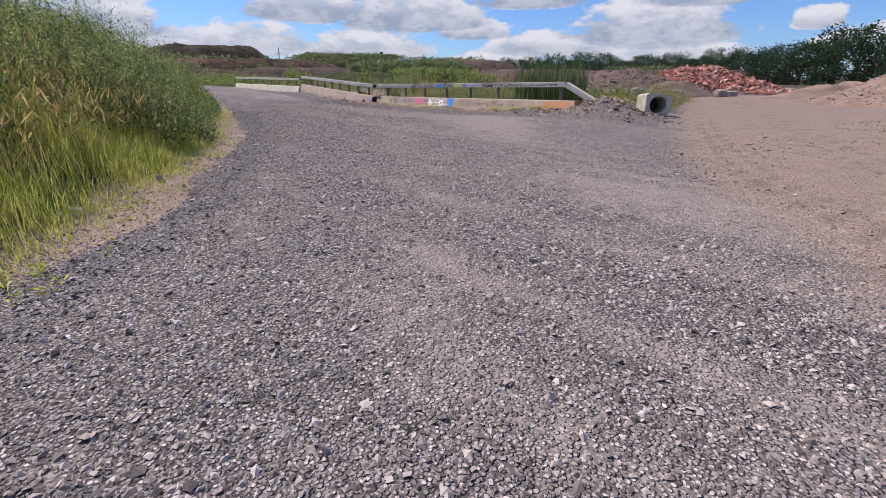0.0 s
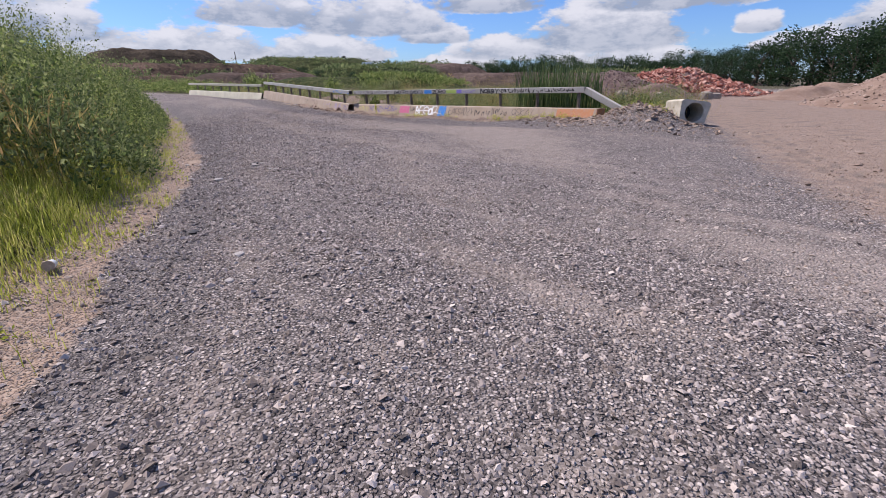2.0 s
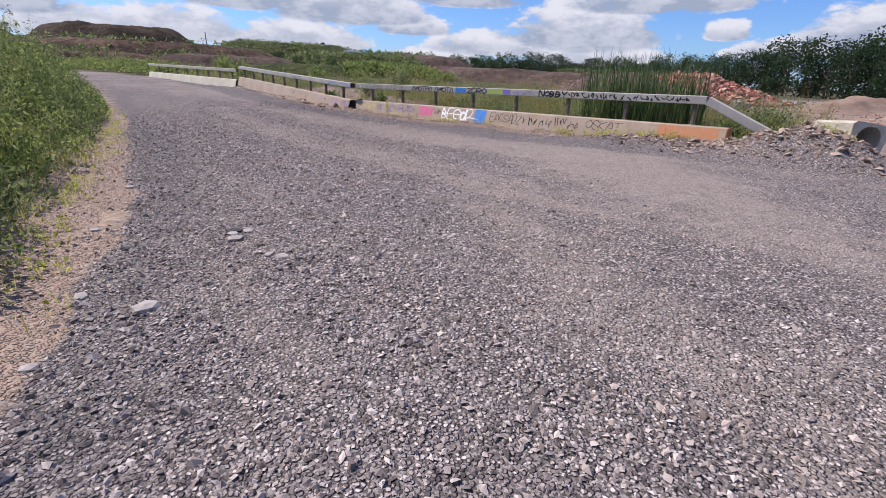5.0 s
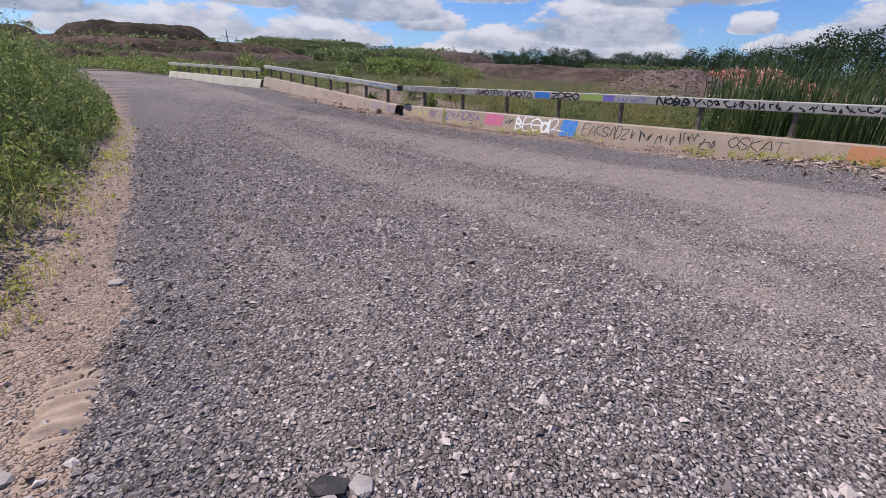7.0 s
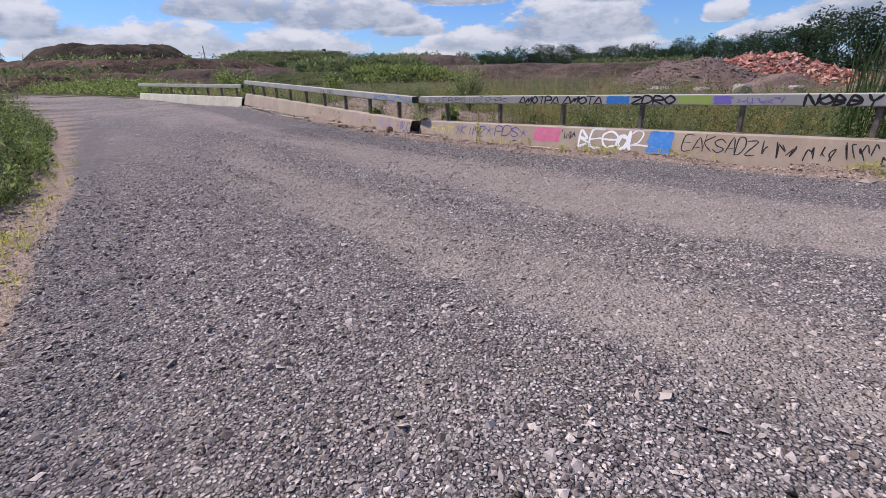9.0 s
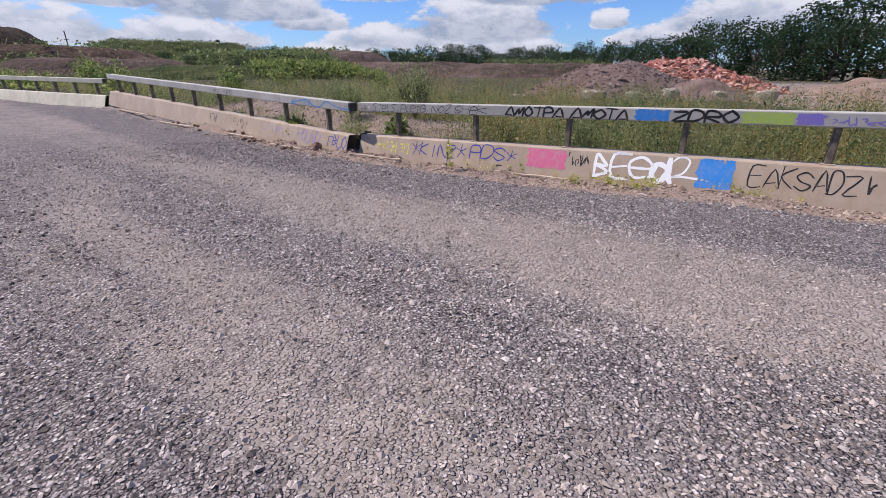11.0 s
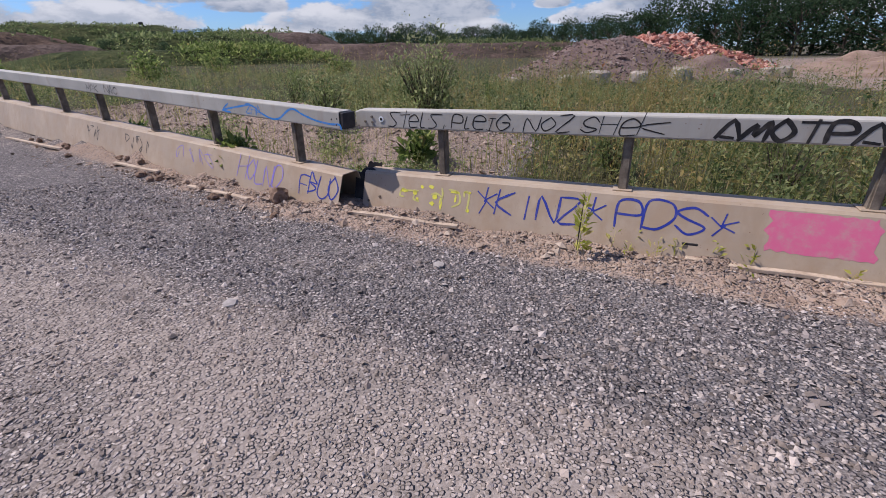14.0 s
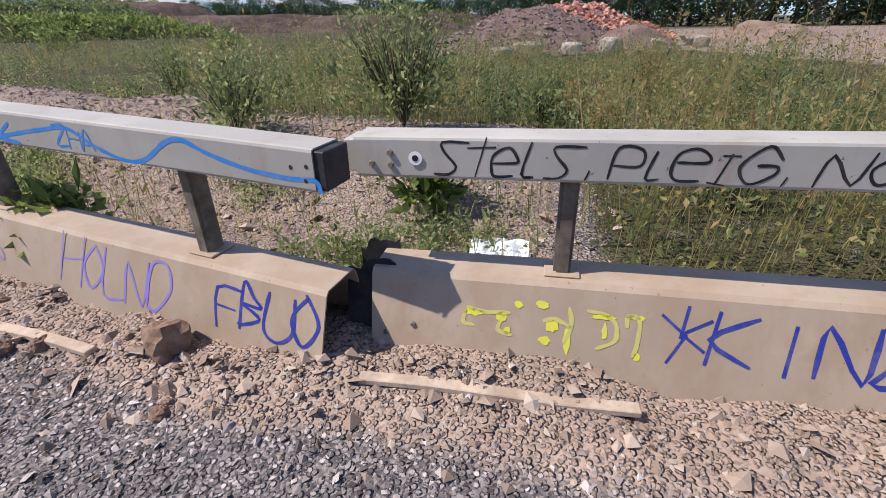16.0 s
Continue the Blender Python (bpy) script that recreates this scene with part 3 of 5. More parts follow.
hx_, hy_ = scatter(90000, -13, 4, 23, 40, lambda x, y: sstep(along(L_P, L_N, x, y), .45, .8) * sstep(along(L_P, L_N, x, y), 4.8, 2.8) * sstep(along(R_P, R_D, x, y), 1.6, .7) * sstep(along(L_P, L_D, x, y), -13, -8) * (along(R_P, R_N, x, y) > .5) * .9)
hs_ = np.clip(rng.lognormal(math.log(.0145), .5, len(hx_)), .006, .06)
stones("dumped_stone", hx_, hy_, ground_height(hx_, hy_), hs_, RUBBLE_MIX, "dumped pinkish grey stone behind the barrier", "rubble")
px_, py_ = scatter(26000, 1.5, 8.5, 12, 19, lambda x, y: np.exp(-((along(R_P, R_D, x, y) - 13.3) / 1.6) ** 2 - ((along(R_P, R_N, x, y) + .1) / .75) ** 2) + .7 * np.exp(-((along(R_P, R_D, x, y) - 10.9) / 1.5) ** 2 - ((along(R_P, R_N, x, y) + .3) / .3) ** 2))
ps_ = np.clip(rng.lognormal(math.log(.024), .5, len(px_)), .01, .08)
stones("rubble_pile", px_, py_, ground_height(px_, py_), ps_, RUBBLE_MIX, "low pile of pale broken stone at the barrier's end", "rubble")
sx_, sy_ = scatter(16000, -9, -2.5, 2, 22, lambda x, y: sstep(x, np.interp(y, EDGE_Y, EDGE_X) - .5, np.interp(y, EDGE_Y, EDGE_X)) * sstep(x, np.interp(y, GRAV_Y, GRAV_X) + .25, np.interp(y, GRAV_Y, GRAV_X)))
ss_ = np.clip(rng.lognormal(math.log(.010), .5, len(sx_)), .005, .04)
stones("verge_pebbles", sx_, sy_, ground_height(sx_, sy_), ss_, RUBBLE_MIX, "pinkish pebbles on the bare verge", "gravel")
dx_, dy_ = scatter(26000, 2, 16, 1.5, 14, lambda x, y: sstep(x - np.interp(y, DIRT_Y, DIRT_X), -1, .8) * np.clip(.3 + .6 * vnoise(x, y, 31), 0, 1))
ds_ = np.clip(rng.lognormal(math.log(.011), .5, len(dx_)), .006, .05)
stones("dirt_pebbles", dx_, dy_, ground_height(dx_, dy_), ds_, RUBBLE_MIX, "scattered pebbles on the red dirt yard", "gravel")


# ---- barriers ----
def frame_matrix(p, d, n, z, slope):
    X = Vector((d[0], d[1], slope)).normalized()
    Y = Vector((n[0], n[1], 0)).normalized()
    Z = X.cross(Y)
    return Matrix(((X.x, Y.x, Z.x, p[0]), (X.y, Y.y, Z.y, p[1]), (X.z, Y.z, Z.z, z), (0, 0, 0, 1)))


def shell(profile, x0, x1, step, closed, wall, dent=0.0, seed=0, skew=0.0):
    """A sheet-metal profile (y, z points) of some wall thickness, run along x."""
    pts = [Vector(p) for p in profile]
    n = len(pts)
    inner = []
    for i, p in enumerate(pts):
        a = pts[i - 1] if (i or closed) else None
        b = pts[(i + 1) % n] if (i < n - 1 or closed) else None
        t = ((p - a).normalized() if a is not None else Vector((0, 0))) + ((b - p).normalized() if b is not None else Vector((0, 0)))
        t.normalize()
        inner.append(p + Vector((t.y, -t.x)) * wall)
    bm = bmesh.new()
    cnt = max(2, int((x1 - x0) / step) + 1)
    rows = []
    for k in range(cnt):
        x = x0 + (x1 - x0) * k / (cnt - 1)
        row = []
        for loop in (pts, inner):
            r = []
            for p in loop:
                o = dent * noise.noise(Vector((x * 1.3 + seed, p.x * 4, p.y * 4)))
                r.append(bm.verts.new((x + skew * p.y * (k == cnt - 1), p.x + o, p.y + o * .4)))
            row.append(r)
        rows.append(row)
    m = n if closed else n - 1
    for k in range(cnt - 1):
        for i in range(m):
            j = (i + 1) % n
            a, b = rows[k], rows[k + 1]
            bm.faces.new((a[0][i], b[0][i], b[0][j], a[0][j]))
            bm.faces.new((a[1][j], b[1][j], b[1][i], a[1][i]))
        if not closed:
            for i in (0, n - 1):
                a, b = rows[k], rows[k + 1]
                bm.faces.new((a[0][i], a[1][i], b[1][i], b[0][i]) if i == 0 else (a[1][i], a[0][i], b[0][i], b[1][i]))
    for row in (rows[0], rows[-1]):
        for i in range(m):
            j = (i + 1) % n
            bm.faces.new((row[0][i], row[0][j], row[1][j], row[1][i]))
    bmesh.ops.recalc_face_normals(bm, faces=bm.faces)
    return bm


def box_bm(x0, y0, z0, x1, y1, z1, bevel=0.0, seg=1):
    bm = bmesh.new()
    bmesh.ops.create_cube(bm, size=1)
    for v in bm.verts:
        v.co = ((x0 + x1) / 2 + v.co.x * (x1 - x0), (y0 + y1) / 2 + v.co.y * (y1 - y0), (z0 + z1) / 2 + v.co.z * (z1 - z0))
    if bevel:
        bmesh.ops.bevel(bm, geom=bm.edges[:], offset=bevel, segments=seg, affect="EDGES")
    return bm


BEAM_H, BEAM_T, RAIL_Y0, RAIL_Y1 = 0.40, 0.13, 0.145, 0.325
BEAM_PROFILE = [(-.035, -.09), (0.0, .03), (.055, .20), (BEAM_T - .012, BEAM_H - .02), (BEAM_T + .008, BEAM_H), (.335, BEAM_H), (.355, BEAM_H - .02), (.47, .03), (.505, -.09)]
RAIL_H = 0.168


def rail_profile(z0):
    y0, y1, z1, r = RAIL_Y0, RAIL_Y1, z0 + RAIL_H, .014
    return [(y0, z0 + r), (y0, z1 - r), (y0 + r * .3, z1 - r * .3), (y0 + r, z1), (y1 - r, z1), (y1, z1 - r), (y1, z0 + r), (y1 - r, z0), (y0 + r, z0), (y0 + r * .3, z0 + r * .3)]


RAIL_Z = 0.828


def bolt_bm(x, y, z, r=.014, h=.012):
    bm = bmesh.new()
    bmesh.ops.create_cone(bm, cap_ends=True, segments=6, radius1=r, radius2=r * .8, depth=h, matrix=Matrix.Translation((x, y, z)) @ Matrix.Rotation(radians(90), 4, "X"))
    return bm


def barrier(p, d, n, z, slope, x0, x1, posts, label, low_mat, up_mat, rail_end=None, lean=(0,)):
    ob = thing("crash_barrier", frame_matrix(p, d, n, z, slope), label, "barrier", "barrier sections along the track")
    beam = part("lower_beam", shell(BEAM_PROFILE, x0, x1, .3, False, .008, .0013, p[0]), low_mat, ob, "dusty cream sheet-steel lower beam")
    rail = part("top_rail", shell(rail_profile(RAIL_Z), x0 - .02, rail_end or x1, .5, True, .007, .0004, p[1]), up_mat, ob, "pale steel box rail")
    for k, s in enumerate(posts):
        tilt = lean[k % len(lean)]
        bm = box_bm(s - .036, .19, BEAM_H - .002, s + .036, .29, RAIL_Z + .003, .012, 2)
        for v in bm.verts:
            v.co.x += tilt * (v.co.z - RAIL_Z) * -1
        post = part("post", bm, POST_STEEL, ob, "brown weathered steel post")
        bx = s + tilt * (RAIL_Z - BEAM_H)
        part("base_plate", box_bm(bx - .075, .165, BEAM_H + .001, bx + .075, .315, BEAM_H + .012, .004), low_mat, post)
    return ob, beam, rail


R_POSTS = (.84, 2.45, 4.02, 5.57, 7.11, 8.68, 10.17, 11.62)
L_POSTS = tuple(.09 - 1.53 * k for k in range(9))
F_POSTS = tuple(-.75 - 1.53 * k for k in range(8))
right_barrier, right_beam, right_rail = barrier(R_P, R_D, R_N, .10, .0195, 0.0, 12.35, R_POSTS, "long steel crash barrier covered in sprayed graffiti, ending in a ramp", STEEL_LOW, STEEL_UP, 11.82)
left_barrier, left_beam, left_rail = barrier(L_P, L_D, L_N, .13, -.031, -12.95, .82, L_POSTS, "cream steel crash barrier with purple and blue graffiti", STEEL_LOW, STEEL_UP)
far_barrier, far_beam, far_rail = barrier(F_P, F_D, F_N, .36, -.008, -13.1, -.1, F_POSTS, "far yellowish steel crash barrier along the bend", STEEL_FAR, STEEL_FAR)

# ramped end of the long section
ramp_bm = shell([(a, b - RAIL_Z) for a, b in rail_profile(RAIL_Z)], 0, 1.56, .4, True, .007)
ramp = part("ramp_rail", ramp_bm, STEEL_UP, right_barrier, "pale steel rail sloping to the ground")
ramp.matrix_local = Matrix.Translation((11.80, 0, RAIL_Z)) @ Matrix.Rotation(radians(25.5), 4, "Y")
part("end_plate", box_bm(12.33, .0, .0, 12.36, .47, .40, .006), ORANGE_PAINT, right_barrier, "rusty end plate")


def jagged_plate(x0, x1, z0, z1, y, thick, seed):
    """A torn steel plate following the sloped face."""
    r = random.Random(seed)
    bm = bmesh.new()
    xs = [x0 + (x1 - x0) * k / 8 for k in range(9)]
    rows = []
    for x in xs:
        t = (x - x0) / (x1 - x0)
        lo = z0 + (r.uniform(0, .05) if t < .8 else 0)
        hi = z1 - r.uniform(0, .03) - (0.05 if t < .25 else 0)
        rows.append([bm.verts.new((x, y(q) + dy, q)) for dy in (0, thick) for q in (lo, (lo + hi) / 2, hi)])
    for a, b in zip(rows, rows[1:]):
        for i, j in ((0, 1), (1, 2), (4, 3), (5, 4)):
            bm.faces.new((a[i], b[i], b[j], a[j]))
        bm.faces.new((a[2], b[2], b[5], a[5]))
        bm.faces.new((a[3], b[3], b[0], a[0]))
    bm.faces.new([rows[0][i] for i in (0, 1, 2, 5, 4, 3)])
    bm.faces.new([rows[-1][i] for i in (3, 4, 5, 2, 1, 0)])
    bmesh.ops.recalc_face_normals(bm, faces=bm.faces)
    return bm


# torn plates; their near-black also stands in for shade in the gap
part("joint_plate", jagged_plate(-.14, .10, .05, BEAM_H + .03, lambda q: .05 + .29 * q, .008, 4), NEAR_BLACK, right_barrier, "torn joint plate, near-black for the shade in the gap")
part("joint_plate", jagged_plate(-.14, .07, BEAM_H - .16, BEAM_H + .055, lambda q: .33, .008, 9), NEAR_BLACK, right_barrier, "torn joint plate, near-black for the shade in the gap")
part("joint_plate", box_bm(-.07, RAIL_Y0 + .012, RAIL_Z + .02, .05, RAIL_Y1 - .012, RAIL_Z + RAIL_H - .014, .006), STEEL_UP, right_barrier, "pale inner sleeve")
for bx, bz in ((.13, RAIL_Z + .055), (.13, RAIL_Z + .105), (.05, RAIL_Z + .06)):
    part("bolt", bolt_bm(bx, RAIL_Y0 - .006, bz), POST_STEEL, right_barrier)
for bx, bz in ((.07, .12), (.20, .17)):
    part("bolt", bolt_bm(bx, .29 * bz - .008, bz), POST_STEEL, right_barrier)
for bx, bz in ((.78, RAIL_Z + .045), (.79, RAIL_Z + .1), (.72, RAIL_Z + .09)):
    part("hole", bolt_bm(bx, RAIL_Y0 + .001, bz, .011, .005), NEAR_BLACK, left_barrier)

# added near-black plug, imitates the shade inside the open rail end
part("rail_shade_plug", box_bm(.66, RAIL_Y0 + .009, RAIL_Z + .009, .865, RAIL_Y1 - .009, RAIL_Z + RAIL_H - .009, .004), NEAR_BLACK, left_barrier, "dark plug standing in for the shaded inside of the open rail end")

for sx in (2.93, 8.9):
    part("drain_slot", box_bm(sx, .012, .045, sx + .11, .05, .085, .004), NEAR_BLACK, right_barrier, "dark drain slot at the beam foot")

# ---- graffiti ----
GLYPH = {"A": "00 24 40|11 31", "B": "00 04 23 32 02|02 31 10 00", "C": "43 24 02 20 41", "D": "00 04 34 42 20 00", "E": "40 00 04 44|02 32", "F": "00 04 44|02 32",
         "G": "43 24 02 20 41 42 22", "H": "00 04|40 44|02 42", "I": "20 24", "K": "00 04|44 02 40", "L": "04 00 40", "M": "00 04 21 44 40", "N": "00 04 40 44",
         "O": "24 02 20 42 24", "P": "00 04 34 42 02", "R": "00 04 34 42 02 40", "S": "43 24 03 12 41 20 01", "T": "04 44|24 20", "U": "04 01 20 41 44", "Y": "04 22 44|22 20",
         "Z": "04 44 00 40", "*": "22 24|22 43|22 41|22 10|22 03", "2": "03 24 43 00 40", "-": "02 12 31 43 22 41", ".": "20 21", " ": "",
         "s": "44 04 13 31 20 00", "e": "02 42 43 24 03 01 10 40", "l": "14 10 30", "t": "25 20|04 44", "i": "20 24|14 34|10 30", "a": "42 33 13 01 10 30 42|44 41 50", "n": "00 03|02 14 34 43 40", "h": "00 05|43 31 21|40 21", "k": "00 05|63 02 60",
         "u": "00 24 40|10 30", "m": "00 23 21 44 40", "j": "03 14 34 43 31 10 00 30 90"}
CURVY = set("BCDGOPRSU2-eanjm")


def smooth_line(p, k=5):
    if len(p) < 3:
        return p
    q = [p[0]] + p + [p[-1]]
    o = []
    for a, b, c, d in zip(q, q[1:], q[2:], q[3:]):
        for i in range(k):
            t = i / k
            o.append(tuple(.5 * (2 * b[m] + (c[m] - a[m]) * t + (2 * a[m] - 5 * b[m] + 4 * c[m] - d[m]) * t * t + (3 * b[m] - a[m] - 3 * c[m] + d[m]) * t ** 3) for m in (0, 1)))
    return o + [p[-1]]


def ribbon(bm, line, width, face, seq):
    """One flat painted stroke as a continuous strip; face(u, v, lift) gives the place on the panel."""
    pts = [p for k, p in enumerate(line) if k == 0 or math.dist(p, line[k - 1]) > 1e-4]
    if len(pts) < 2:
        return
    lift = .0003 + (seq[0] % 8) * .0001
    seq[0] += 1
    left, right = [], []
    for k, (x, y) in enumerate(pts):
        a, b = pts[max(k - 1, 0)], pts[min(k + 1, len(pts) - 1)]
        L = math.dist(a, b) or 1
        tx, ty = (b[0] - a[0]) / L, (b[1] - a[1]) / L
        w = width / 2 * (.85 + .3 * noise.noise(Vector((x * 20, y * 20, 0)))) * (.6 if k in (0, len(pts) - 1) else 1)
        e = (-width * .4 if k == 0 else width * .4 if k == len(pts) - 1 else 0)
        left.append(bm.verts.new(face(x + tx * e - ty * w, y + ty * e + tx * w, lift)))
        right.append(bm.verts.new(face(x + tx * e + ty * w, y + ty * e - tx * w, lift)))
    for k in range(len(pts) - 1):
        bm.faces.new((right[k], right[k + 1], left[k + 1], left[k]))


def on_rail(u, v, lift):
    return (u, RAIL_Y0 - lift - .0006, RAIL_Z + v)


def on_beam(u, v, lift):
    return (u, float(np.interp(v * .93, (.03, .2, BEAM_H - .02), (0, .055, .118))) - lift - .0014, v * .93)


def tag_word(word, u0, u1, v0, v1, width, face, parent, mat, seed, slant=.15, label=""):
    r = random.Random(seed)
    seq = [0]
    step = (u1 - u0) / len(word)
    for i, ch in enumerate(word):
        if ch == " ":
            continue
        bm = bmesh.new()
        s0, sz, base = step * r.uniform(.8, 1.02), r.uniform(.82, 1.08), r.uniform(-.06, .08)
        for stroke in GLYPH[ch].split("|"):
            pts = []
            for xy in stroke.split():
                x, y = int(xy[0]) / 4 + r.uniform(-.06, .06), int(xy[1]) / 4 + r.uniform(-.06, .06)
                pts.append((u0 + step * i + s0 * (x + slant * (y - .5)), v0 + (v1 - v0) * (base + y * sz)))
            ribbon(bm, smooth_line(pts) if ch in CURVY else smooth_line(pts, 3), width, face, seq)
        part("painted_letter", bm, mat, parent, label)


def paint_patch(u0, u1, v0, v1, face, parent, mat, seed, label):
    """An uneven sprayed patch: overlapping soft-edged strokes."""
    r = random.Random(seed)
    bm, seq = bmesh.new(), [0]
    if v1 - v0 < .11:
        cu, cv = (u0 + u1) / 2, (v0 + v1) / 2
        ring = []
        for k in range(14):
            a, q = k * math.tau / 14, r.uniform(.75, 1.2)
            ring.append(bm.verts.new(face(cu + math.cos(a) * (u1 - u0) * .5 * q, cv + math.sin(a) * (v1 - v0) * .6 * q, .0003)))
        bm.faces.new(ring)
    else:
        grid = [[bm.verts.new(face(u0 + (u1 - u0) * i / 16 + .05 * noise.noise(Vector((j * .6, seed, i))) * (i in (0, 16)), v0 + (v1 - v0) * j / 8 - .03 * abs(noise.noise(Vector((i * .5, seed, 2)))) * (j == 8) + .03 * abs(noise.noise(Vector((i * .5, seed, 5)))) * (j == 0), .0003)) for i in range(17)] for j in range(9)]
        for j in range(8):
            for i in range(16):
                if r.random() > (.03 if i in (0, 15) or j in (0, 7) else 0):
                    bm.faces.new((grid[j][i], grid[j][i + 1], grid[j + 1][i + 1], grid[j + 1][i]))
        bmesh.ops.delete(bm, geom=[v for v in bm.verts if not v.link_faces], context="VERTS")
    return part("sprayed_patch", bm, mat, parent, label)


def scribble(u0, u1, v0, v1, width, face, parent, mat, seed, n=12):
    r = random.Random(seed)
    seq = [0]
    step = (u1 - u0) / n
    for i in range(n):
        bm = bmesh.new()
        pts = [(u0 + step * (i + r.uniform(-.1, 1.1)), v0 + (v1 - v0) * r.random()) for _ in range(r.choice((3, 4, 5)))]
        ribbon(bm, smooth_line(pts, 4), width, face, seq)
        part("sprayed_stroke", bm, mat, parent, "illegible sprayed stroke")


for w, a, b in (("stels.", .33, .96), ("PleiG.", .98, 1.60), ("NOZ", 1.64, 2.04), ("SHek", 2.10, 2.66)):
    tag_word(w, a, b, .02, .14, .0125, on_rail, right_rail, BLACK_PAINT, a * 10, .32, label="black sprayed tag")
tag_word("umOTPu", 3.02, 3.96, .02, .145, .036, on_rail, right_rail, BLACK_PAINT, 5, label="thick black sprayed tag")
tag_word("umOTu", 4.06, 4.86, .02, .145, .036, on_rail, right_rail, BLACK_PAINT, 6, label="thick black sprayed tag")
paint_patch(4.93, 5.35, .008, .16, on_rail, right_rail, SKY_PAINT, 1, "bright blue sprayed patch")
tag_word("ZDRO", 5.41, 6.14, .02, .145, .036, on_rail, right_rail, BLACK_PAINT, 7, label="thick black sprayed tag")
paint_patch(6.16, 6.68, .01, .155, on_rail, right_rail, LIME_PAINT, 2, "thin lime green sprayed patch")
paint_patch(6.7, 6.95, .02, .15, on_rail, right_rail, PURPLE_PAINT, 33, "faint purple sprayed patch")
scribble(6.98, 7.65, .03, .13, .016, on_rail, right_rail, PURPLE_PAINT, 3, 8)
tag_word("NOBBY", 7.87, 8.68, .015, .15, .04, on_rail, right_rail, BLACK_PAINT, 8, label="thick black sprayed tag")
scribble(8.7, 10.1, .02, .145, .026, on_rail, right_rail, BLACK_PAINT, 9, 16)
scribble(10.2, 11.5, .02, .145, .024, on_rail, right_rail, BLACK_PAINT, 10, 14)
for k, (u, v, w, h) in enumerate(((.34, .27, .09, .03), (.47, .26, .05, .035), (.54, .32, .04, .03), (.62, .33, .06, .03), (.50, .20, .035, .03), (.66, .24, .06, .05), (.64, .17, .05, .035), (.73, .18, .035, .10), (.83, .30, .10, .02), (.87, .24, .025, .06), (.95, .31, .08, .018), (.99, .14, .03, .03))):
    u = .43 + (u - .34) * 1.1
    paint_patch(u, u + w, v - h / 2, v + h / 2, on_beam, right_beam, YELLOW_PAINT, 40 + k, "blotch of yellow spray")
for stroke in (((.36, .29), (.42, .275), (.52, .28)), ((.35, .27), (.34, .22), (.38, .21)), ((.5, .26), (.48, .2), (.53, .18)), ((.66, .26), (.70, .27), (.76, .24)), ((.75, .32), (.76, .25), (.74, .17)), ((.82, .32), (.88, .31), (.92, .27), (.92, .2), (.86, .16)), ((.96, .27), (.96, .31), (1.0, .30), (1.0, .2), (.99, .14))):
    bm = bmesh.new()
    ribbon(bm, smooth_line([(.43 + (a - .34) * 1.1, b) for a, b in stroke], 5), .022, on_beam, [0])
    part("sprayed_stroke", bm, FAINT_YELLOW, right_beam, "faint yellow sprayed stroke")
tag_word("*KINZ*", 1.24, 2.36, .14, .37, .024, on_beam, right_beam, BLUE_PAINT, 12, label="navy sprayed tag")
tag_word("PDS*", 2.44, 3.30, .16, .36, .022, on_beam, right_beam, BLUE_PAINT, 13, label="navy sprayed tag")
paint_patch(3.45, 4.06, .10, .40, on_beam, right_beam, PINK_PAINT, 14, "pink sprayed patch")
scribble(4.1, 4.4, .16, .38, .014, on_beam, right_beam, BLACK_PAINT, 15, 6)
tag_word("BE", 4.5, 4.98, .07, .40, .05, on_beam, right_beam, WHITE_PAINT, 16, .0, "fat white sprayed letter")
tag_word("e", 4.98, 5.3, .10, .42, .045, on_beam, right_beam, WHITE_PAINT, 31, .0, "fat white sprayed letter")
tag_word("a", 5.26, 5.5, .08, .40, .085, on_beam, right_beam, WHITE_PAINT, 32, .0, "fat white sprayed letter, almost filled in")
tag_word("j", 5.5, 5.72, .12, .38, .034, on_beam, right_beam, WHITE_PAINT, 36, .0, "looping white sprayed stroke")
paint_patch(5.8, 6.2, .03, .42, on_beam, right_beam, SKY_PAINT, 17, "bright blue sprayed patch")
tag_word("EAKS", 6.38, 7.0, .12, .38, .02, on_beam, right_beam, BLACK_PAINT, 18)
tag_word("ADZ", 7.02, 7.42, .12, .36, .02, on_beam, right_beam, BLACK_PAINT, 35)
scribble(7.5, 9.1, .08, .37, .02, on_beam, right_beam, BLACK_PAINT, 19, 16)
tag_word("OSKAT", 9.3, 10.2, .16, .37, .018, on_beam, right_beam, BLACK_PAINT, 20)
paint_patch(11.0, 12.2, .05, .41, on_beam, right_beam, ORANGE_PAINT, 21, "orange rusty patch")
tag_word("FBUO", .24, .80, .16, .37, .019, on_beam, left_beam, BLUE_PAINT, 22, .1, "navy sprayed tag")
tag_word("HOLND", -.82, -.03, .13, .39, .017, on_beam, left_beam, PURPLE_PAINT, 23, .25, "purple sprayed tag")
scribble(-2.2, -1.35, .15, .36, .009, on_beam, left_beam, PURPLE_PAINT, 24, 4)
scribble(-3.6, -2.9, .12, .35, .012, on_beam, left_beam, BLACK_PAINT, 25, 5)
scribble(-4.9, -4.4, .12, .35, .012, on_beam, left_beam, BLACK_PAINT, 26, 4)
wave_bm, wave_seq = bmesh.new(), [0]
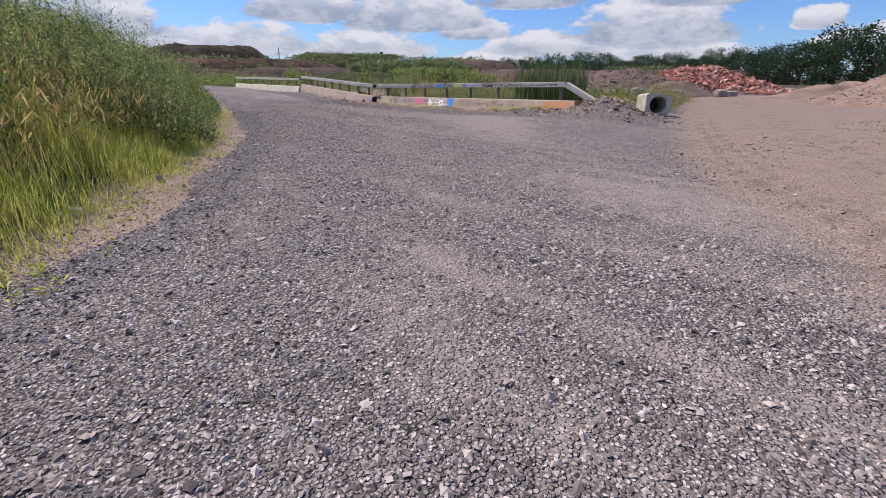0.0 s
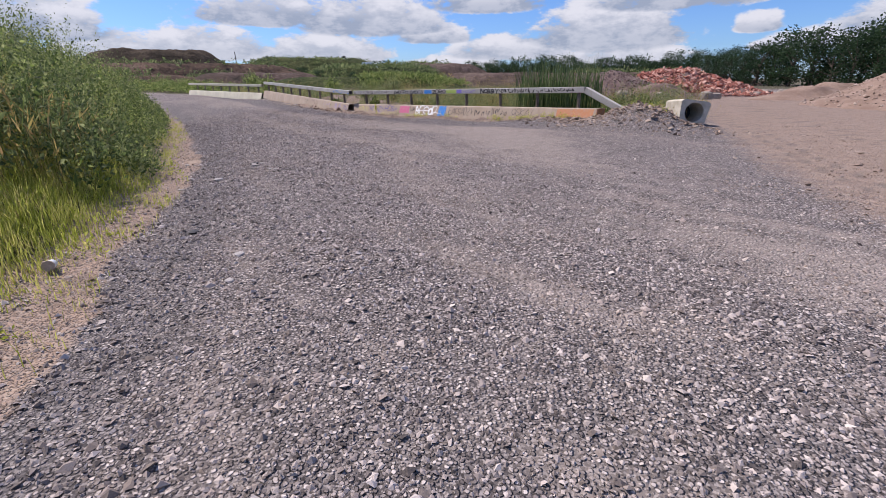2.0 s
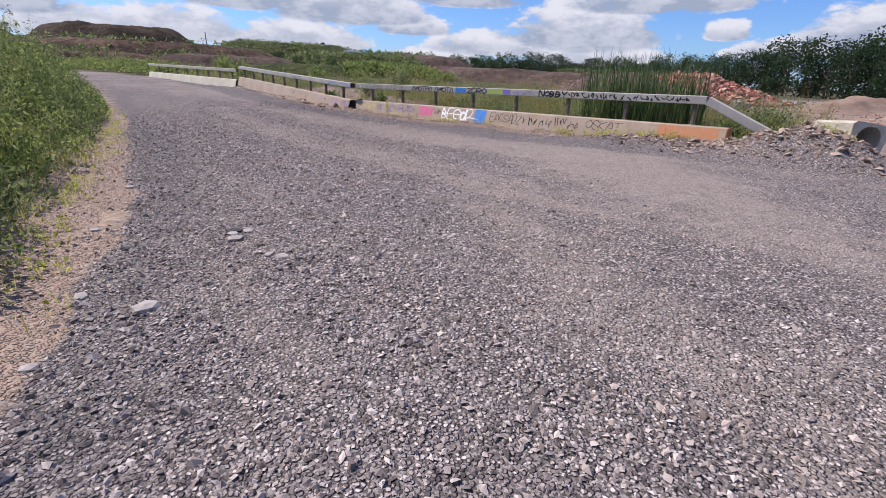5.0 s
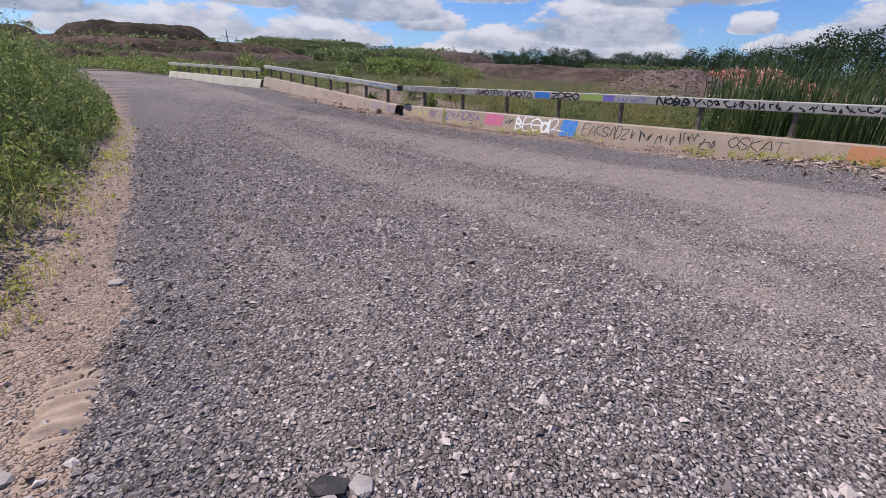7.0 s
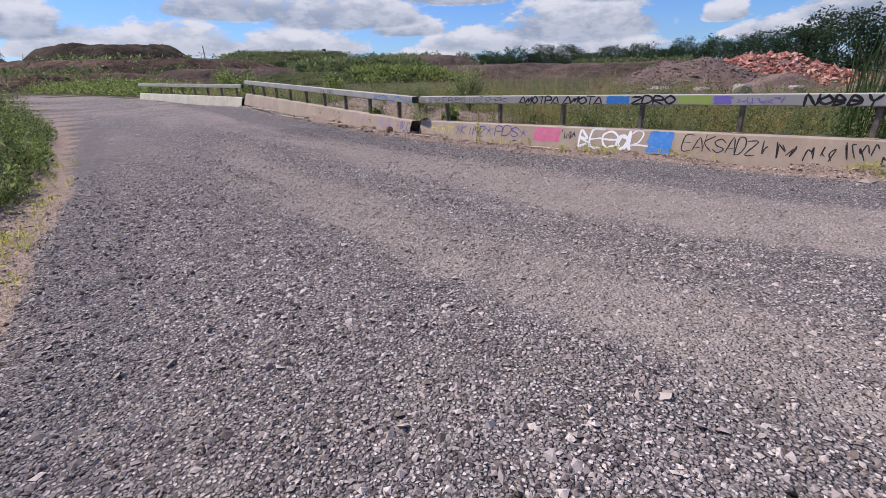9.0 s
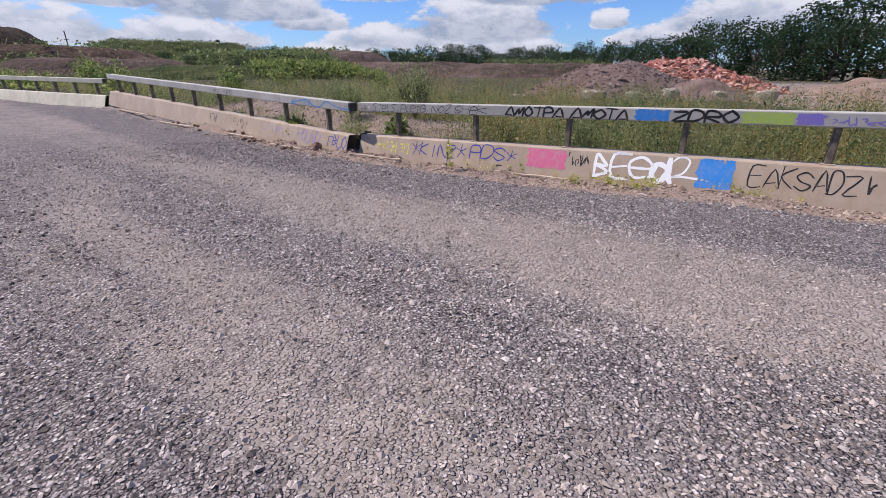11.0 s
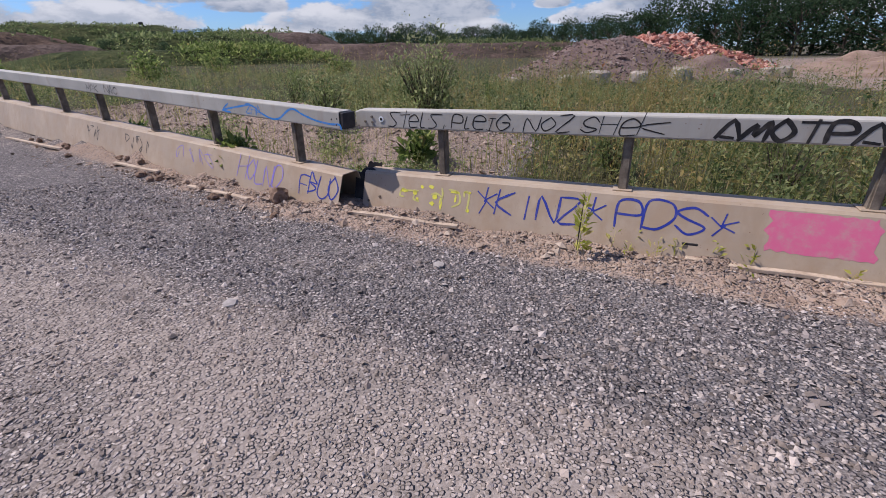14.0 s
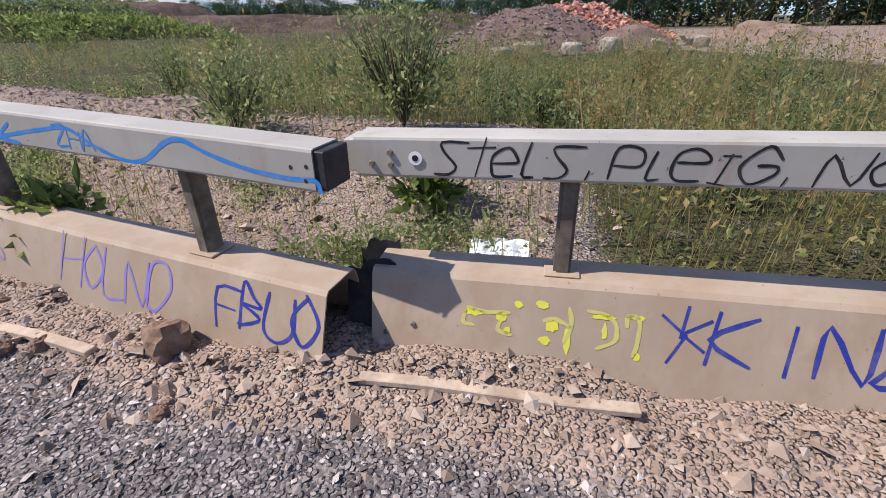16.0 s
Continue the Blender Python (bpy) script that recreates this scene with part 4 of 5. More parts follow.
ribbon(wave_bm, smooth_line([(-1.05, .03), (-.95, .055), (-.7, .1), (-.5, .125), (-.35, .06), (-.18, .015), (-.05, .03), (.1, .12), (.2, .14), (.32, .1), (.5, .06), (.7, .045), (.82, .05), (.84, .01)], 8), .022, on_rail, wave_seq)
ribbon(wave_bm, smooth_line([(-.93, .11), (-1.04, .035), (-.9, .02)], 4), .02, on_rail, wave_seq)
part("sprayed_line", wave_bm, SKY_PAINT, left_rail, "wavy bright blue sprayed line")
tag_word("ZHA", -.6, -.34, .03, .13, .012, on_rail, left_rail, SKY_PAINT, 27)
tag_word("MAK", -4.6, -4.2, .03, .14, .014, on_rail, left_rail, BLACK_PAINT, 28)
tag_word("NAC", -4.0, -3.6, .03, .14, .014, on_rail, left_rail, BLACK_PAINT, 29)
# round sticker beside the bolts
st = bmesh.new()
bmesh.ops.create_circle(st, cap_ends=True, segments=20, radius=.028, matrix=Matrix.Translation((.235, RAIL_Y0 - .006, RAIL_Z + .085)) @ Matrix.Rotation(radians(90), 4, "X"))
part("sticker", st, WHITE_PAINT, right_rail, "round white sticker")
st = bmesh.new()
bmesh.ops.create_circle(st, cap_ends=True, segments=16, radius=.013, matrix=Matrix.Translation((.235, RAIL_Y0 - .0075, RAIL_Z + .085)) @ Matrix.Rotation(radians(90), 4, "X"))
part("sticker_print", st, BLACK_PAINT, right_rail)


# ---- plants ----
def leaf_quads(base, tip, width, droop=0.0):
    """Diamond leaves from base to tip, with some width: (n,4,3) verts."""
    d = tip - base
    L = np.linalg.norm(d, axis=1, keepdims=True) + 1e-9
    side = np.cross(d / L, rng.normal(0, 1, d.shape))
    side /= np.linalg.norm(side, axis=1, keepdims=True) + 1e-9
    mid = base + d * .45
    mid[:, 2] += droop * L[:, 0]
    w = width[:, None]
    return np.stack([base, mid + side * w, tip, mid - side * w], 1)


def quads_object(name, quads, mat, label, category, kind="stuff"):
    v = quads.reshape(-1, 3)
    f = np.arange(len(v)).reshape(-1, 4)
    return tagged(new(name, mesh_np(name, v, f, mat)), label, category, kind=kind)


def weed_quads(x, y, z, h, per, leaf, spread=.16):
    """Leafy upright weeds: a stem and pairs of leaves on each."""
    n = len(x)
    root = np.stack([x, y, z - .02], 1)
    lean = rng.normal(0, .16, (n, 2))
    top = root + np.stack([lean[:, 0] * h, lean[:, 1] * h, h], 1)
    stems = leaf_quads(root, top, np.full(n, .004))
    k = np.repeat(np.arange(n), per)
    t = rng.uniform(.12, 1.0, len(k)) ** .8
    b = root[k] + (top[k] - root[k]) * t[:, None]
    a = rng.uniform(0, 2 * math.pi, len(k))
    size = leaf * rng.uniform(.55, 1.35, len(k)) * (1.15 - .55 * t)
    reach = spread * rng.uniform(0, 1, len(k)) * (1.1 - .8 * t)
    b = b + np.stack([np.cos(a) * reach, np.sin(a) * reach, rng.normal(0, .02, len(k))], 1)
    tip = b + np.stack([np.cos(a) * size, np.sin(a) * size, size * rng.normal(.45, .6, len(k))], 1)
    return np.concatenate([stems, leaf_quads(b, tip, size * rng.uniform(.17, .36, len(k)), .1)])


def blade_quads(x, y, z, h, width, bend=.45):
    """Bent grass blades, two quads each."""
    n = len(x)
    a = rng.uniform(0, 2 * math.pi, n)
    out_ = np.stack([np.cos(a), np.sin(a)], 1)
    b = h * bend * rng.uniform(.2, 1.3, n)
    side = np.stack([-out_[:, 1], out_[:, 0], np.zeros(n)], 1) * width[:, None]
    p0 = np.stack([x, y, z - .02], 1)
    p1 = p0 + np.stack([out_[:, 0] * b * .35, out_[:, 1] * b * .35, h * .6], 1)
    p2 = p0 + np.stack([out_[:, 0] * b, out_[:, 1] * b, h * rng.uniform(.8, 1.0, n)], 1)
    return np.concatenate([np.stack([p0 - side, p0 + side, p1 + side * .8, p1 - side * .8], 1), np.stack([p1 - side * .8, p1 + side * .8, p2 + side * .1, p2 - side * .1], 1)])


def bank_depth(x, y):
    return (np.interp(y, EDGE_Y, EDGE_X) - x) * .9


# bank beside the track: grass in front, tall leafy weeds behind
def grass_keep(x, y):
    d = bank_depth(x, y)
    return sstep(d, -.12, .35) * sstep(d, 2.7, 1.2) * np.clip(.75 + .6 * vnoise(x * .8, y * .8, 41), .12, 1) * np.interp(y, (0, 8, 10, 24), (1, 1, .4, .35))


x_, y_ = scatter(150000, -9, -2.6, 0.5, 16, grass_keep)
d_ = bank_depth(x_, y_)
h_ = (.09 + .30 * sstep(d_, 0, .9) + .18 * sstep(d_, .8, 2)) * rng.uniform(.55, 1.25, len(x_)) * (1 + .3 * vnoise(x_ * 1.3, y_ * 1.3, 42))
quads_object("grass", blade_quads(x_, y_, ground_height(x_, y_), h_, rng.uniform(.0022, .0048, len(x_))), GRASS, "tall yellowing grass on the bank's lower slope", "grass")
x_, y_ = scatter(9500, -8, -2.8, 0.8, 14, lambda x, y: sstep(bank_depth(x, y), .5, 1.1) * sstep(bank_depth(x, y), 3, 1.8) * np.interp(y, (0, 8, 11), (1, 1, .2)))
h_ = rng.uniform(.55, 1.0, len(x_))
z_ = ground_height(x_, y_)
heads = leaf_quads(np.stack([x_, y_, z_ + h_ * .8], 1), np.stack([x_ + rng.normal(0, .08, len(x_)), y_ + rng.normal(0, .08, len(x_)), z_ + h_], 1), np.full(len(x_), .010))
stalks = leaf_quads(np.stack([x_, y_, z_], 1), np.stack([x_, y_, z_ + h_ * .82], 1), np.full(len(x_), .0022))
quads_object("seeding_grass", np.concatenate([heads, stalks]), STRAW, "straw-coloured seed heads among the grass", "grass")


def weed_keep(x, y):
    d = bank_depth(x, y)
    start = np.interp(y, (0, 4, 7, 9.5, 30), (1.5, 1.2, .6, .0, -.05))
    return sstep(d, start, start + .35) * np.clip(.8 + .7 * vnoise(x * .6, y * .6, 43), .25, 1) * sstep(d, 6.2, 4)


x_, y_ = scatter(30000, -17, -3.2, 1, 28, weed_keep)
d_ = bank_depth(x_, y_)
h_ = (.45 + .98 * sstep(d_, .1, 1.2)) * rng.uniform(.55, 1.15, len(x_)) * (1 + .2 * vnoise(x_ * .7, y_ * .7, 44) + .4 * vnoise(x_ * 2.1, y_ * 2.1, 47))
half = rng.uniform(0, 1, len(x_)) < np.clip(.6 + .9 * vnoise(x_ * .7, y_ * .7, 45), .08, .95)
z_ = ground_height(x_, y_)
quads_object("weeds", weed_quads(x_[half], y_[half], z_[half], h_[half], 21, .072), WEED, "dense leafy green weeds on the bank", "weeds")
quads_object("nettles", weed_quads(x_[~half], y_[~half], z_[~half], h_[~half] * 1.08, 21, .07), WEED_DARK, "tall dark nettles on the bank", "weeds")
x_, y_ = scatter(4500, -13, -3.4, 1, 26, lambda x, y: sstep(bank_depth(x, y), 1.0, 2.0) * sstep(bank_depth(x, y), 6, 4) * np.clip(.3 + vnoise(x * .5, y * .5, 46), 0, 1))
z_, h_ = ground_height(x_, y_), rng.uniform(.9, 1.5, len(x_))
quads_object("dock_spikes", weed_quads(x_, y_, z_, h_, 7, .05, .05), STRAW, "rusty dock and seed spikes above the weeds", "weeds")


# field behind the barriers
def field_keep(x, y):
    dirt, soil, track = masks(x, y)
    bR, bL = along(R_P, R_N, x, y), along(L_P, L_N, x, y)
    back = np.where(y > 24.45, np.maximum(bL, 0) * (along(R_P, R_N, x, y) > .55), bR)
    near = sstep(back, .55, 1.0)
    return soil * near * np.clip(.55 + .6 * vnoise(x * .35, y * .35, 51) + .5 * vnoise(x * 1.3, y * 1.3, 55), .05, 1) * np.exp(-np.maximum(back - 9, 0) / 12) * (x > -24) * sstep(np.hypot(x - 16, y - 41), 7, 10) * sstep(np.hypot(x - 25, y - 46), 7, 10)


xn_, yn_ = scatter(33000, -13, 9, 13.5, 37, lambda x, y: np.clip(field_keep(x, y) * 1.25, 0, 1))
xf_, yf_ = scatter(42000, -22, 28, 15, 56, lambda x, y: field_keep(x, y) * ((x > 9) | (y > 37)))
x_, y_ = np.concatenate([xn_, xf_]), np.concatenate([yn_, yf_])
z_ = ground_height(x_, y_)
tall = np.clip(.5 + .6 * vnoise(x_ * .5, y_ * .5, 52), .15, 1)
h_ = (.34 + .72 * tall) * rng.uniform(.6, 1.2, len(x_))
near_ = (along(R_P, R_N, x_, y_) < 1.8) & (y_ < 24.4)
h_ = np.where(near_, h_ * .8, h_ * 1.25)
clump = np.clip(.5 + .9 * vnoise(x_ * 1.1, y_ * 1.1, 53), 0, 1.25)
h_ = h_ * (.45 + .8 * clump) * np.where(rng.uniform(0, 1, len(x_)) < .1, 1.25, 1)
h_ = np.minimum(h_, 1.15)
pick = np.clip(rng.uniform(0, 1, len(x_)) * .6 + .2 + .45 * vnoise(x_ * .8, y_ * .8, 54), 0, 1)
KINDS = ((0, .30, WEED_DARK, 19, .056, .15, 1.1, "dark green weeds in the waste ground behind the barrier"), (.30, .5, FIELD_GREEN, 19, .056, .15, 1.0, "green weeds in the waste ground behind the barrier"),
         (.5, .68, FIELD_GRASS, 18, .055, .13, .9, "yellow-green weeds in the waste ground behind the barrier"), (.68, 1.01, STRAW, 10, .05, .06, 1.35, "dry seeding stalks in the waste ground"))
for lo, hi, m_, per, leaf_, spread_, tall_, lab in KINDS:
    k_ = (pick >= lo) & (pick < hi)
    quads_object("dry_stalks" if m_ is STRAW else "field_weeds", weed_quads(x_[k_], y_[k_], z_[k_], h_[k_] * tall_, per, leaf_, spread_), m_, lab, "weeds")
x_, y_ = scatter(90000, -13, 9, 13, 34, lambda x, y: field_keep(x, y) * .5 + .45 * sstep(along(L_P, L_N, x, y), .4, .6) * sstep(along(L_P, L_N, x, y), 3.0, 1.6) * np.clip(.5 + vnoise(x * 1.4, y * 1.4, 58), 0, 1) * (y > 23.4) * (along(R_P, R_N, x, y) > .45))
quads_object("field_grass", blade_quads(x_, y_, ground_height(x_, y_), rng.uniform(.15, .55, len(x_)), rng.uniform(.002, .0045, len(x_))), FIELD_GRASS, "rough grass behind the barrier", "grass")
# low growth right behind and before the beams
x_, y_ = scatter(24000, -5.5, 6, 13.5, 27, lambda x, y: np.where(y > 24.45, 0, sstep(along(R_P, R_N, x, y), -.45, -.2) * sstep(along(R_P, R_N, x, y), .1, -.05) * sstep(along(R_P, R_D, x, y), 2.2, 3.0) * np.clip(.1 + .9 * vnoise(x * 2, y * 2, 61), 0, 1)))
quads_object("foot_weeds", weed_quads(x_, y_, ground_height(x_, y_), rng.uniform(.06, .2, len(x_)), 9, .045, .07), GRASS, "small dry weeds along the foot of the beam", "weeds")
x_, y_ = scatter(9000, -11, -2.5, 2, 24, lambda x, y: sstep(x, np.interp(y, EDGE_Y, EDGE_X) - .4, np.interp(y, EDGE_Y, EDGE_X)) * sstep(x, np.interp(y, EDGE_Y, EDGE_X) + .5, np.interp(y, EDGE_Y, EDGE_X)) * .5)
quads_object("verge_weeds", weed_quads(x_, y_, ground_height(x_, y_), rng.uniform(.04, .16, len(x_)), 9, .04, .07), GRASS, "small weeds at the edge of the bank", "weeds")


x_, y_ = scatter(60000, -9, -2.4, 0.8, 18, lambda x, y: sstep(bank_depth(x, y), -.5, -.1) * sstep(bank_depth(x, y), .5, .2) * np.clip(-.1 + 1.5 * vnoise(x * 1.6, y * 1.6, 91), 0, 1) * sstep(x, np.interp(y, GRAV_Y, GRAV_X) + .1, np.interp(y, GRAV_Y, GRAV_X) - .1))
quads_object("verge_grass", blade_quads(x_, y_, ground_height(x_, y_), rng.uniform(.05, .2, len(x_)), rng.uniform(.002, .004, len(x_))), GRASS, "patchy short grass creeping over the verge", "grass")
x_, y_ = scatter(17000, -9, -1.2, 23.6, 31, lambda x, y: sstep(along(L_P, L_N, x, y), .35, .5) * sstep(along(L_P, L_N, x, y), 2.4, 1.0) * np.clip(.15 + 1.3 * vnoise(x * 1.2, y * 1.2, 71), 0, 1) * (along(R_P, R_N, x, y) > .45))
quads_object("low_weeds", weed_quads(x_, y_, ground_height(x_, y_), rng.uniform(.08, .32, len(x_)), 11, .05, .1), FIELD_GREEN, "low green weeds on the stony ground behind the beam", "weeds")


def bush(x, y, h, r, n, mat, label, name="bush", leaf=.065, stems=0):
    z = float(ground_height(x, y))
    th = thing(name, Matrix.Translation((x, y, z)), label, "plant")
    k = stems or max(4, n // 30)
    a, q = rng.uniform(0, 2 * math.pi, k), rng.uniform(0, 1, k) ** .6 * r
    quads = weed_quads(np.cos(a) * q * .5, np.sin(a) * q * .5, np.zeros(k), h * (1 - .35 * (q / r) ** 2) * rng.uniform(.75, 1.1, k), n // k, leaf, r * .55)
    st = leaf_quads(np.zeros((k, 3)), np.stack([np.cos(a) * q * .7, np.sin(a) * q * .7, np.full(k, h * .7)], 1), np.full(k, .008))
    for nm, qd, m in (("foliage", quads, mat), ("stalk", st, BARK)):
        ob = new(nm, mesh_np(nm, qd.reshape(-1, 3), np.arange(qd.size // 3).reshape(-1, 4), m))
        ob.parent = th
    return th


bush(-1.75, 27.0, 1.55, .85, 2600, FIELD_GREEN, "tall bushy green weed behind the barrier gap")
bush(-3.3, 27.6, 1.0, .6, 1200, FIELD_GREEN, "leafy green weed on the stony heap")
bush(-2.6, 25.35, .55, .22, 260, WEED, "young dock plant behind the gap", leaf=.13)
bush(-4.7, 26.35, .42, .3, 300, WEED, "low leafy weed behind the beam", leaf=.12)
bush(-6.2, 28.9, .5, .3, 300, WEED, "low leafy weed behind the beam", leaf=.12)
bush(-2.45, 22.55, .82, .09, 70, GRASS, "single slender weed growing by the beam", "sapling", .075, 1)
for k in range(16):
    q_, w_ = rng.uniform(-9, 9), rng.uniform(1.6, 9)
    bush(R_P[0] + R_D[0] * q_ + R_N[0] * w_ + (1.5 if q_ < 0 else 0), R_P[1] + R_D[1] * q_ + R_N[1] * w_ + (2 if q_ < 0 else 0), rng.uniform(.7, 1.25), rng.uniform(.3, .55), 700, (FIELD_GREEN, WEED, FIELD_GREEN, STRAW)[k % 4], "tall bushy weed in the waste ground")
bush(6.1, 16.0, 1.15, .6, 1100, WEED, "broad green weed by the ramp end")
bush(5.2, 15.9, .9, .5, 800, WEED, "broad green weed by the ramp end")
for bx, by, bh, br in ((-13, 44, 1.8, 1.3), (-17, 52, 2.2, 1.6), (-8, 47, 1.6, 1.4), (-20, 62, 2.4, 2), (2, 50, 1.5, 1.2), (-5, 58, 2.0, 1.8), (-26, 58, 1.5, 1.6), (-31, 63, 1.6, 1.8), (-36, 66, 1.7, 2)):
    bush(bx, by, bh, br, 700, WEED, "shrubby weed in the waste ground", leaf=.2)

q_ = rng.uniform(0, 1, 2200) ** 1.3
fx_ = -20.5 - q_ * 48 + rng.normal(0, 1.5, len(q_))
fy_ = 47.5 + q_ * 46 + rng.uniform(0, 7, len(q_))
quads_object("far_weeds", weed_quads(fx_, fy_, ground_height(fx_, fy_), rng.uniform(.5, 1.4, len(q_)), 9, .22, .35), WEED, "yellow-green weeds lining the far bend", "weeds")

# reeds behind the ramp end
rx_, ry_ = [], []
while len(rx_) < 950:
    a, b = rng.uniform(8.1, 11.6), rng.uniform(.9, 2.9)
    if ((a - 9.85) / 1.6) ** 2 + ((b - 1.9) / 1.0) ** 2 < 1:
        rx_.append(R_P[0] + R_D[0] * a + R_N[0] * b)
        ry_.append(R_P[1] + R_D[1] * a + R_N[1] * b)
rx_, ry_ = np.array(rx_), np.array(ry_)
quads_object("reeds", blade_quads(rx_, ry_, ground_height(rx_, ry_), rng.uniform(1.1, 2.3, len(rx_)), rng.uniform(.008, .016, len(rx_)), .22), REED_LEAF, "stand of tall green reeds behind the barrier", "reeds")

# ---- heaps ----


def mound(name, cx, cy, rx, ry, h, mat, label, rot=0.0, rough=.12, seed=0, kind="", res=46, base=None, power=1.0):
    u = np.linspace(-1.15, 1.15, res)
    U, V = np.meshgrid(u, u)
    c, s = math.cos(rot), math.sin(rot)
    X, Y = cx + U * rx * c - V * ry * s, cy + U * rx * s + V * ry * c
    r = np.sqrt(U * U + V * V)
    prof = sstep(1.12 - r, 0, 1.05) ** power if not kind else sstep(1.1 - r, 0, .6)
    sc = 3.0 / max(rx, ry)
    nz = vnoise(X * sc * 1.7 + seed, Y * sc * 1.7, seed) * .6 + vnoise(X * sc * 5, Y * sc * 5, seed + 1) * .3 + vnoise(X * sc * 11, Y * sc * 11, seed + 2) * .15 + (vnoise(X * sc * 24, Y * sc * 24, seed + 3) * .07 + vnoise(X * sc * 47, Y * sc * 47, seed + 4) * .05 if kind else 0)
    Z = (ground_height(X, Y, False) if base is None else base) + h * prof * (1 + rough * 2 * nz) - .35 * sstep(r, .95, 1.1) - .02
    i = (np.arange(res - 1)[:, None] * res + np.arange(res - 1)[None]).ravel()
    me = mesh_np(name, np.stack([X.ravel(), Y.ravel(), Z.ravel()], 1), np.stack([i, i + 1, i + res + 1, i + res], 1), mat, True)
    ob = tagged(new(name, me), label, "heap" if not kind else "hill", kind=kind)
    return ob, X, Y, Z, r


def cover_mound(info, n, size, mat, name, label, rmax=1.0, where=None):
    ob, X, Y, Z, r = info
    res = X.shape[0]
    fi, fj = rng.uniform(0, res - 1.01, n), rng.uniform(0, res - 1.01, n)
    i, j = fi.astype(int), fj.astype(int)
    k = r[i, j] < rmax
    if where is not None:
        k &= where(X[i, j], Y[i, j], Z[i, j])
    i, j, a, b = i[k], j[k], (fi - i)[k], (fj - j)[k]

    def lerp(A):
        return A[i, j] * (1 - a) * (1 - b) + A[i + 1, j] * a * (1 - b) + A[i, j + 1] * (1 - a) * b + A[i + 1, j + 1] * a * b
    s = np.clip(rng.lognormal(math.log(size), .5, len(i)), size * .4, size * 3.2)
    return stones(name, lerp(X), lerp(Y), lerp(Z), s, mat, label, "rubble", .75, .3)


heap_a = mound("spoil_mound", 16.0, 41.0, 8.4, 4.6, 1.95, SPOIL, "low heap of mauve-brown spoil", .1, .14, 1)
cover_mound(heap_a, 9000, .05, stone_material("mauve_stone", (.11, .07, .06), (.19, .132, .115), (.31, .245, .215), dust=0.0), "spoil_stones", "small stones on the mauve heap")
heap_b = mound("rubble_heap", 24.6, 45.0, 7.2, 5.2, 2.5, SPOIL, "heap of broken red brick rubble", -.2, .12, 2, power=.8)
cover_mound(heap_b, 13000, .09, BRICK_MIX, "brick_rubble", "broken red bricks piled on the heap", .97)
heap_g = mound("rubble_heap", 28.3, 42.2, 4.4, 3.2, 1.0, SPOIL, "low lobe of broken red brick rubble", .3, .14, 8)
cover_mound(heap_g, 3500, .075, BRICK_MIX, "brick_rubble", "broken red bricks on the low lobe", .97)
heap_c = mound("spoil_mound", 18.3, 36.6, 3.6, 2.4, 1.15, SPOIL, "small heap of brown spoil", .3, .14, 3)
heap_d = mound("earth_mound", 26.6, 22.8, 8.5, 6.5, 2.2, PALE_SPOIL, "pale red heap of earth beside the yard", .5, .13, 4)
cover_mound(heap_d, 5000, .035, RUBBLE_MIX, "heap_stones", "small stones on the pale heap")
heap_e = mound("earth_ridge", 27.5, 33.0, 5.0, 2.4, .85, PALE_SPOIL, "low ridge of pale red earth", .2, .16, 5)
heap_f = mound("earth_ridge", 33, 36.0, 6.0, 2.2, 1.0, PALE_SPOIL, "low ridge of pale red earth", -.4, .16, 6)


def rock(x, y, r, mat, label, name="boulder", seed=0, squash=.7, sink=.25, cat="rock", group=""):
    bm = bmesh.new()
    bmesh.ops.create_icosphere(bm, subdivisions=3 if mat is CLOD else 2 if r > .2 else 1, radius=1)
    rr = random.Random(seed)
    sx, sy, sz = rr.uniform(.8, 1.25), rr.uniform(.7, 1.1), squash * rr.uniform(.85, 1.15)
    for v in bm.verts:
        k = 1 + .28 * noise.noise(v.co * 1.3 + Vector((seed * 3.1, 0, 0))) + .12 * noise.noise(v.co * 3.7 + Vector((0, seed * 2.3, 0))) + (.22 * noise.noise(v.co * 6.5 + Vector((seed, 0, 0))) if mat is CLOD else 0)
        c = v.co * k
        if mat is not CLOD:
            c = Vector((max(-.8, min(.8, c.x)), max(-.8, min(.8, c.y)), max(-.75, min(.72, c.z))))
        v.co = Vector((c.x * sx * r, c.y * sy * r, c.z * sz * r))
    return solo(name, bm, mat, label, cat, group, matrix=Matrix.Translation((x, y, float(ground_height(x, y)) + r * squash * (.72 - 2 * sink * .72))) @ Matrix.Rotation(rr.uniform(0, 6.3), 4, "Z"))


for k, (bx, by, br) in enumerate(((9.0, 36.6, .55), (11.2, 37.2, .75), (13.2, 36.4, .6), (15.0, 35.6, .75), (17.6, 35.0, .55), (7.0, 37.8, .45), (20.6, 34.2, .6), (22.5, 36.0, .5), (29, 40.0, .5), (31, 41.5, .6), (34, 43, .5))):
    rock(bx, by, br, PALE_STONE, "large pale stone half hidden by weeds", seed=k + 1, sink=.12, group="row of pale stones")
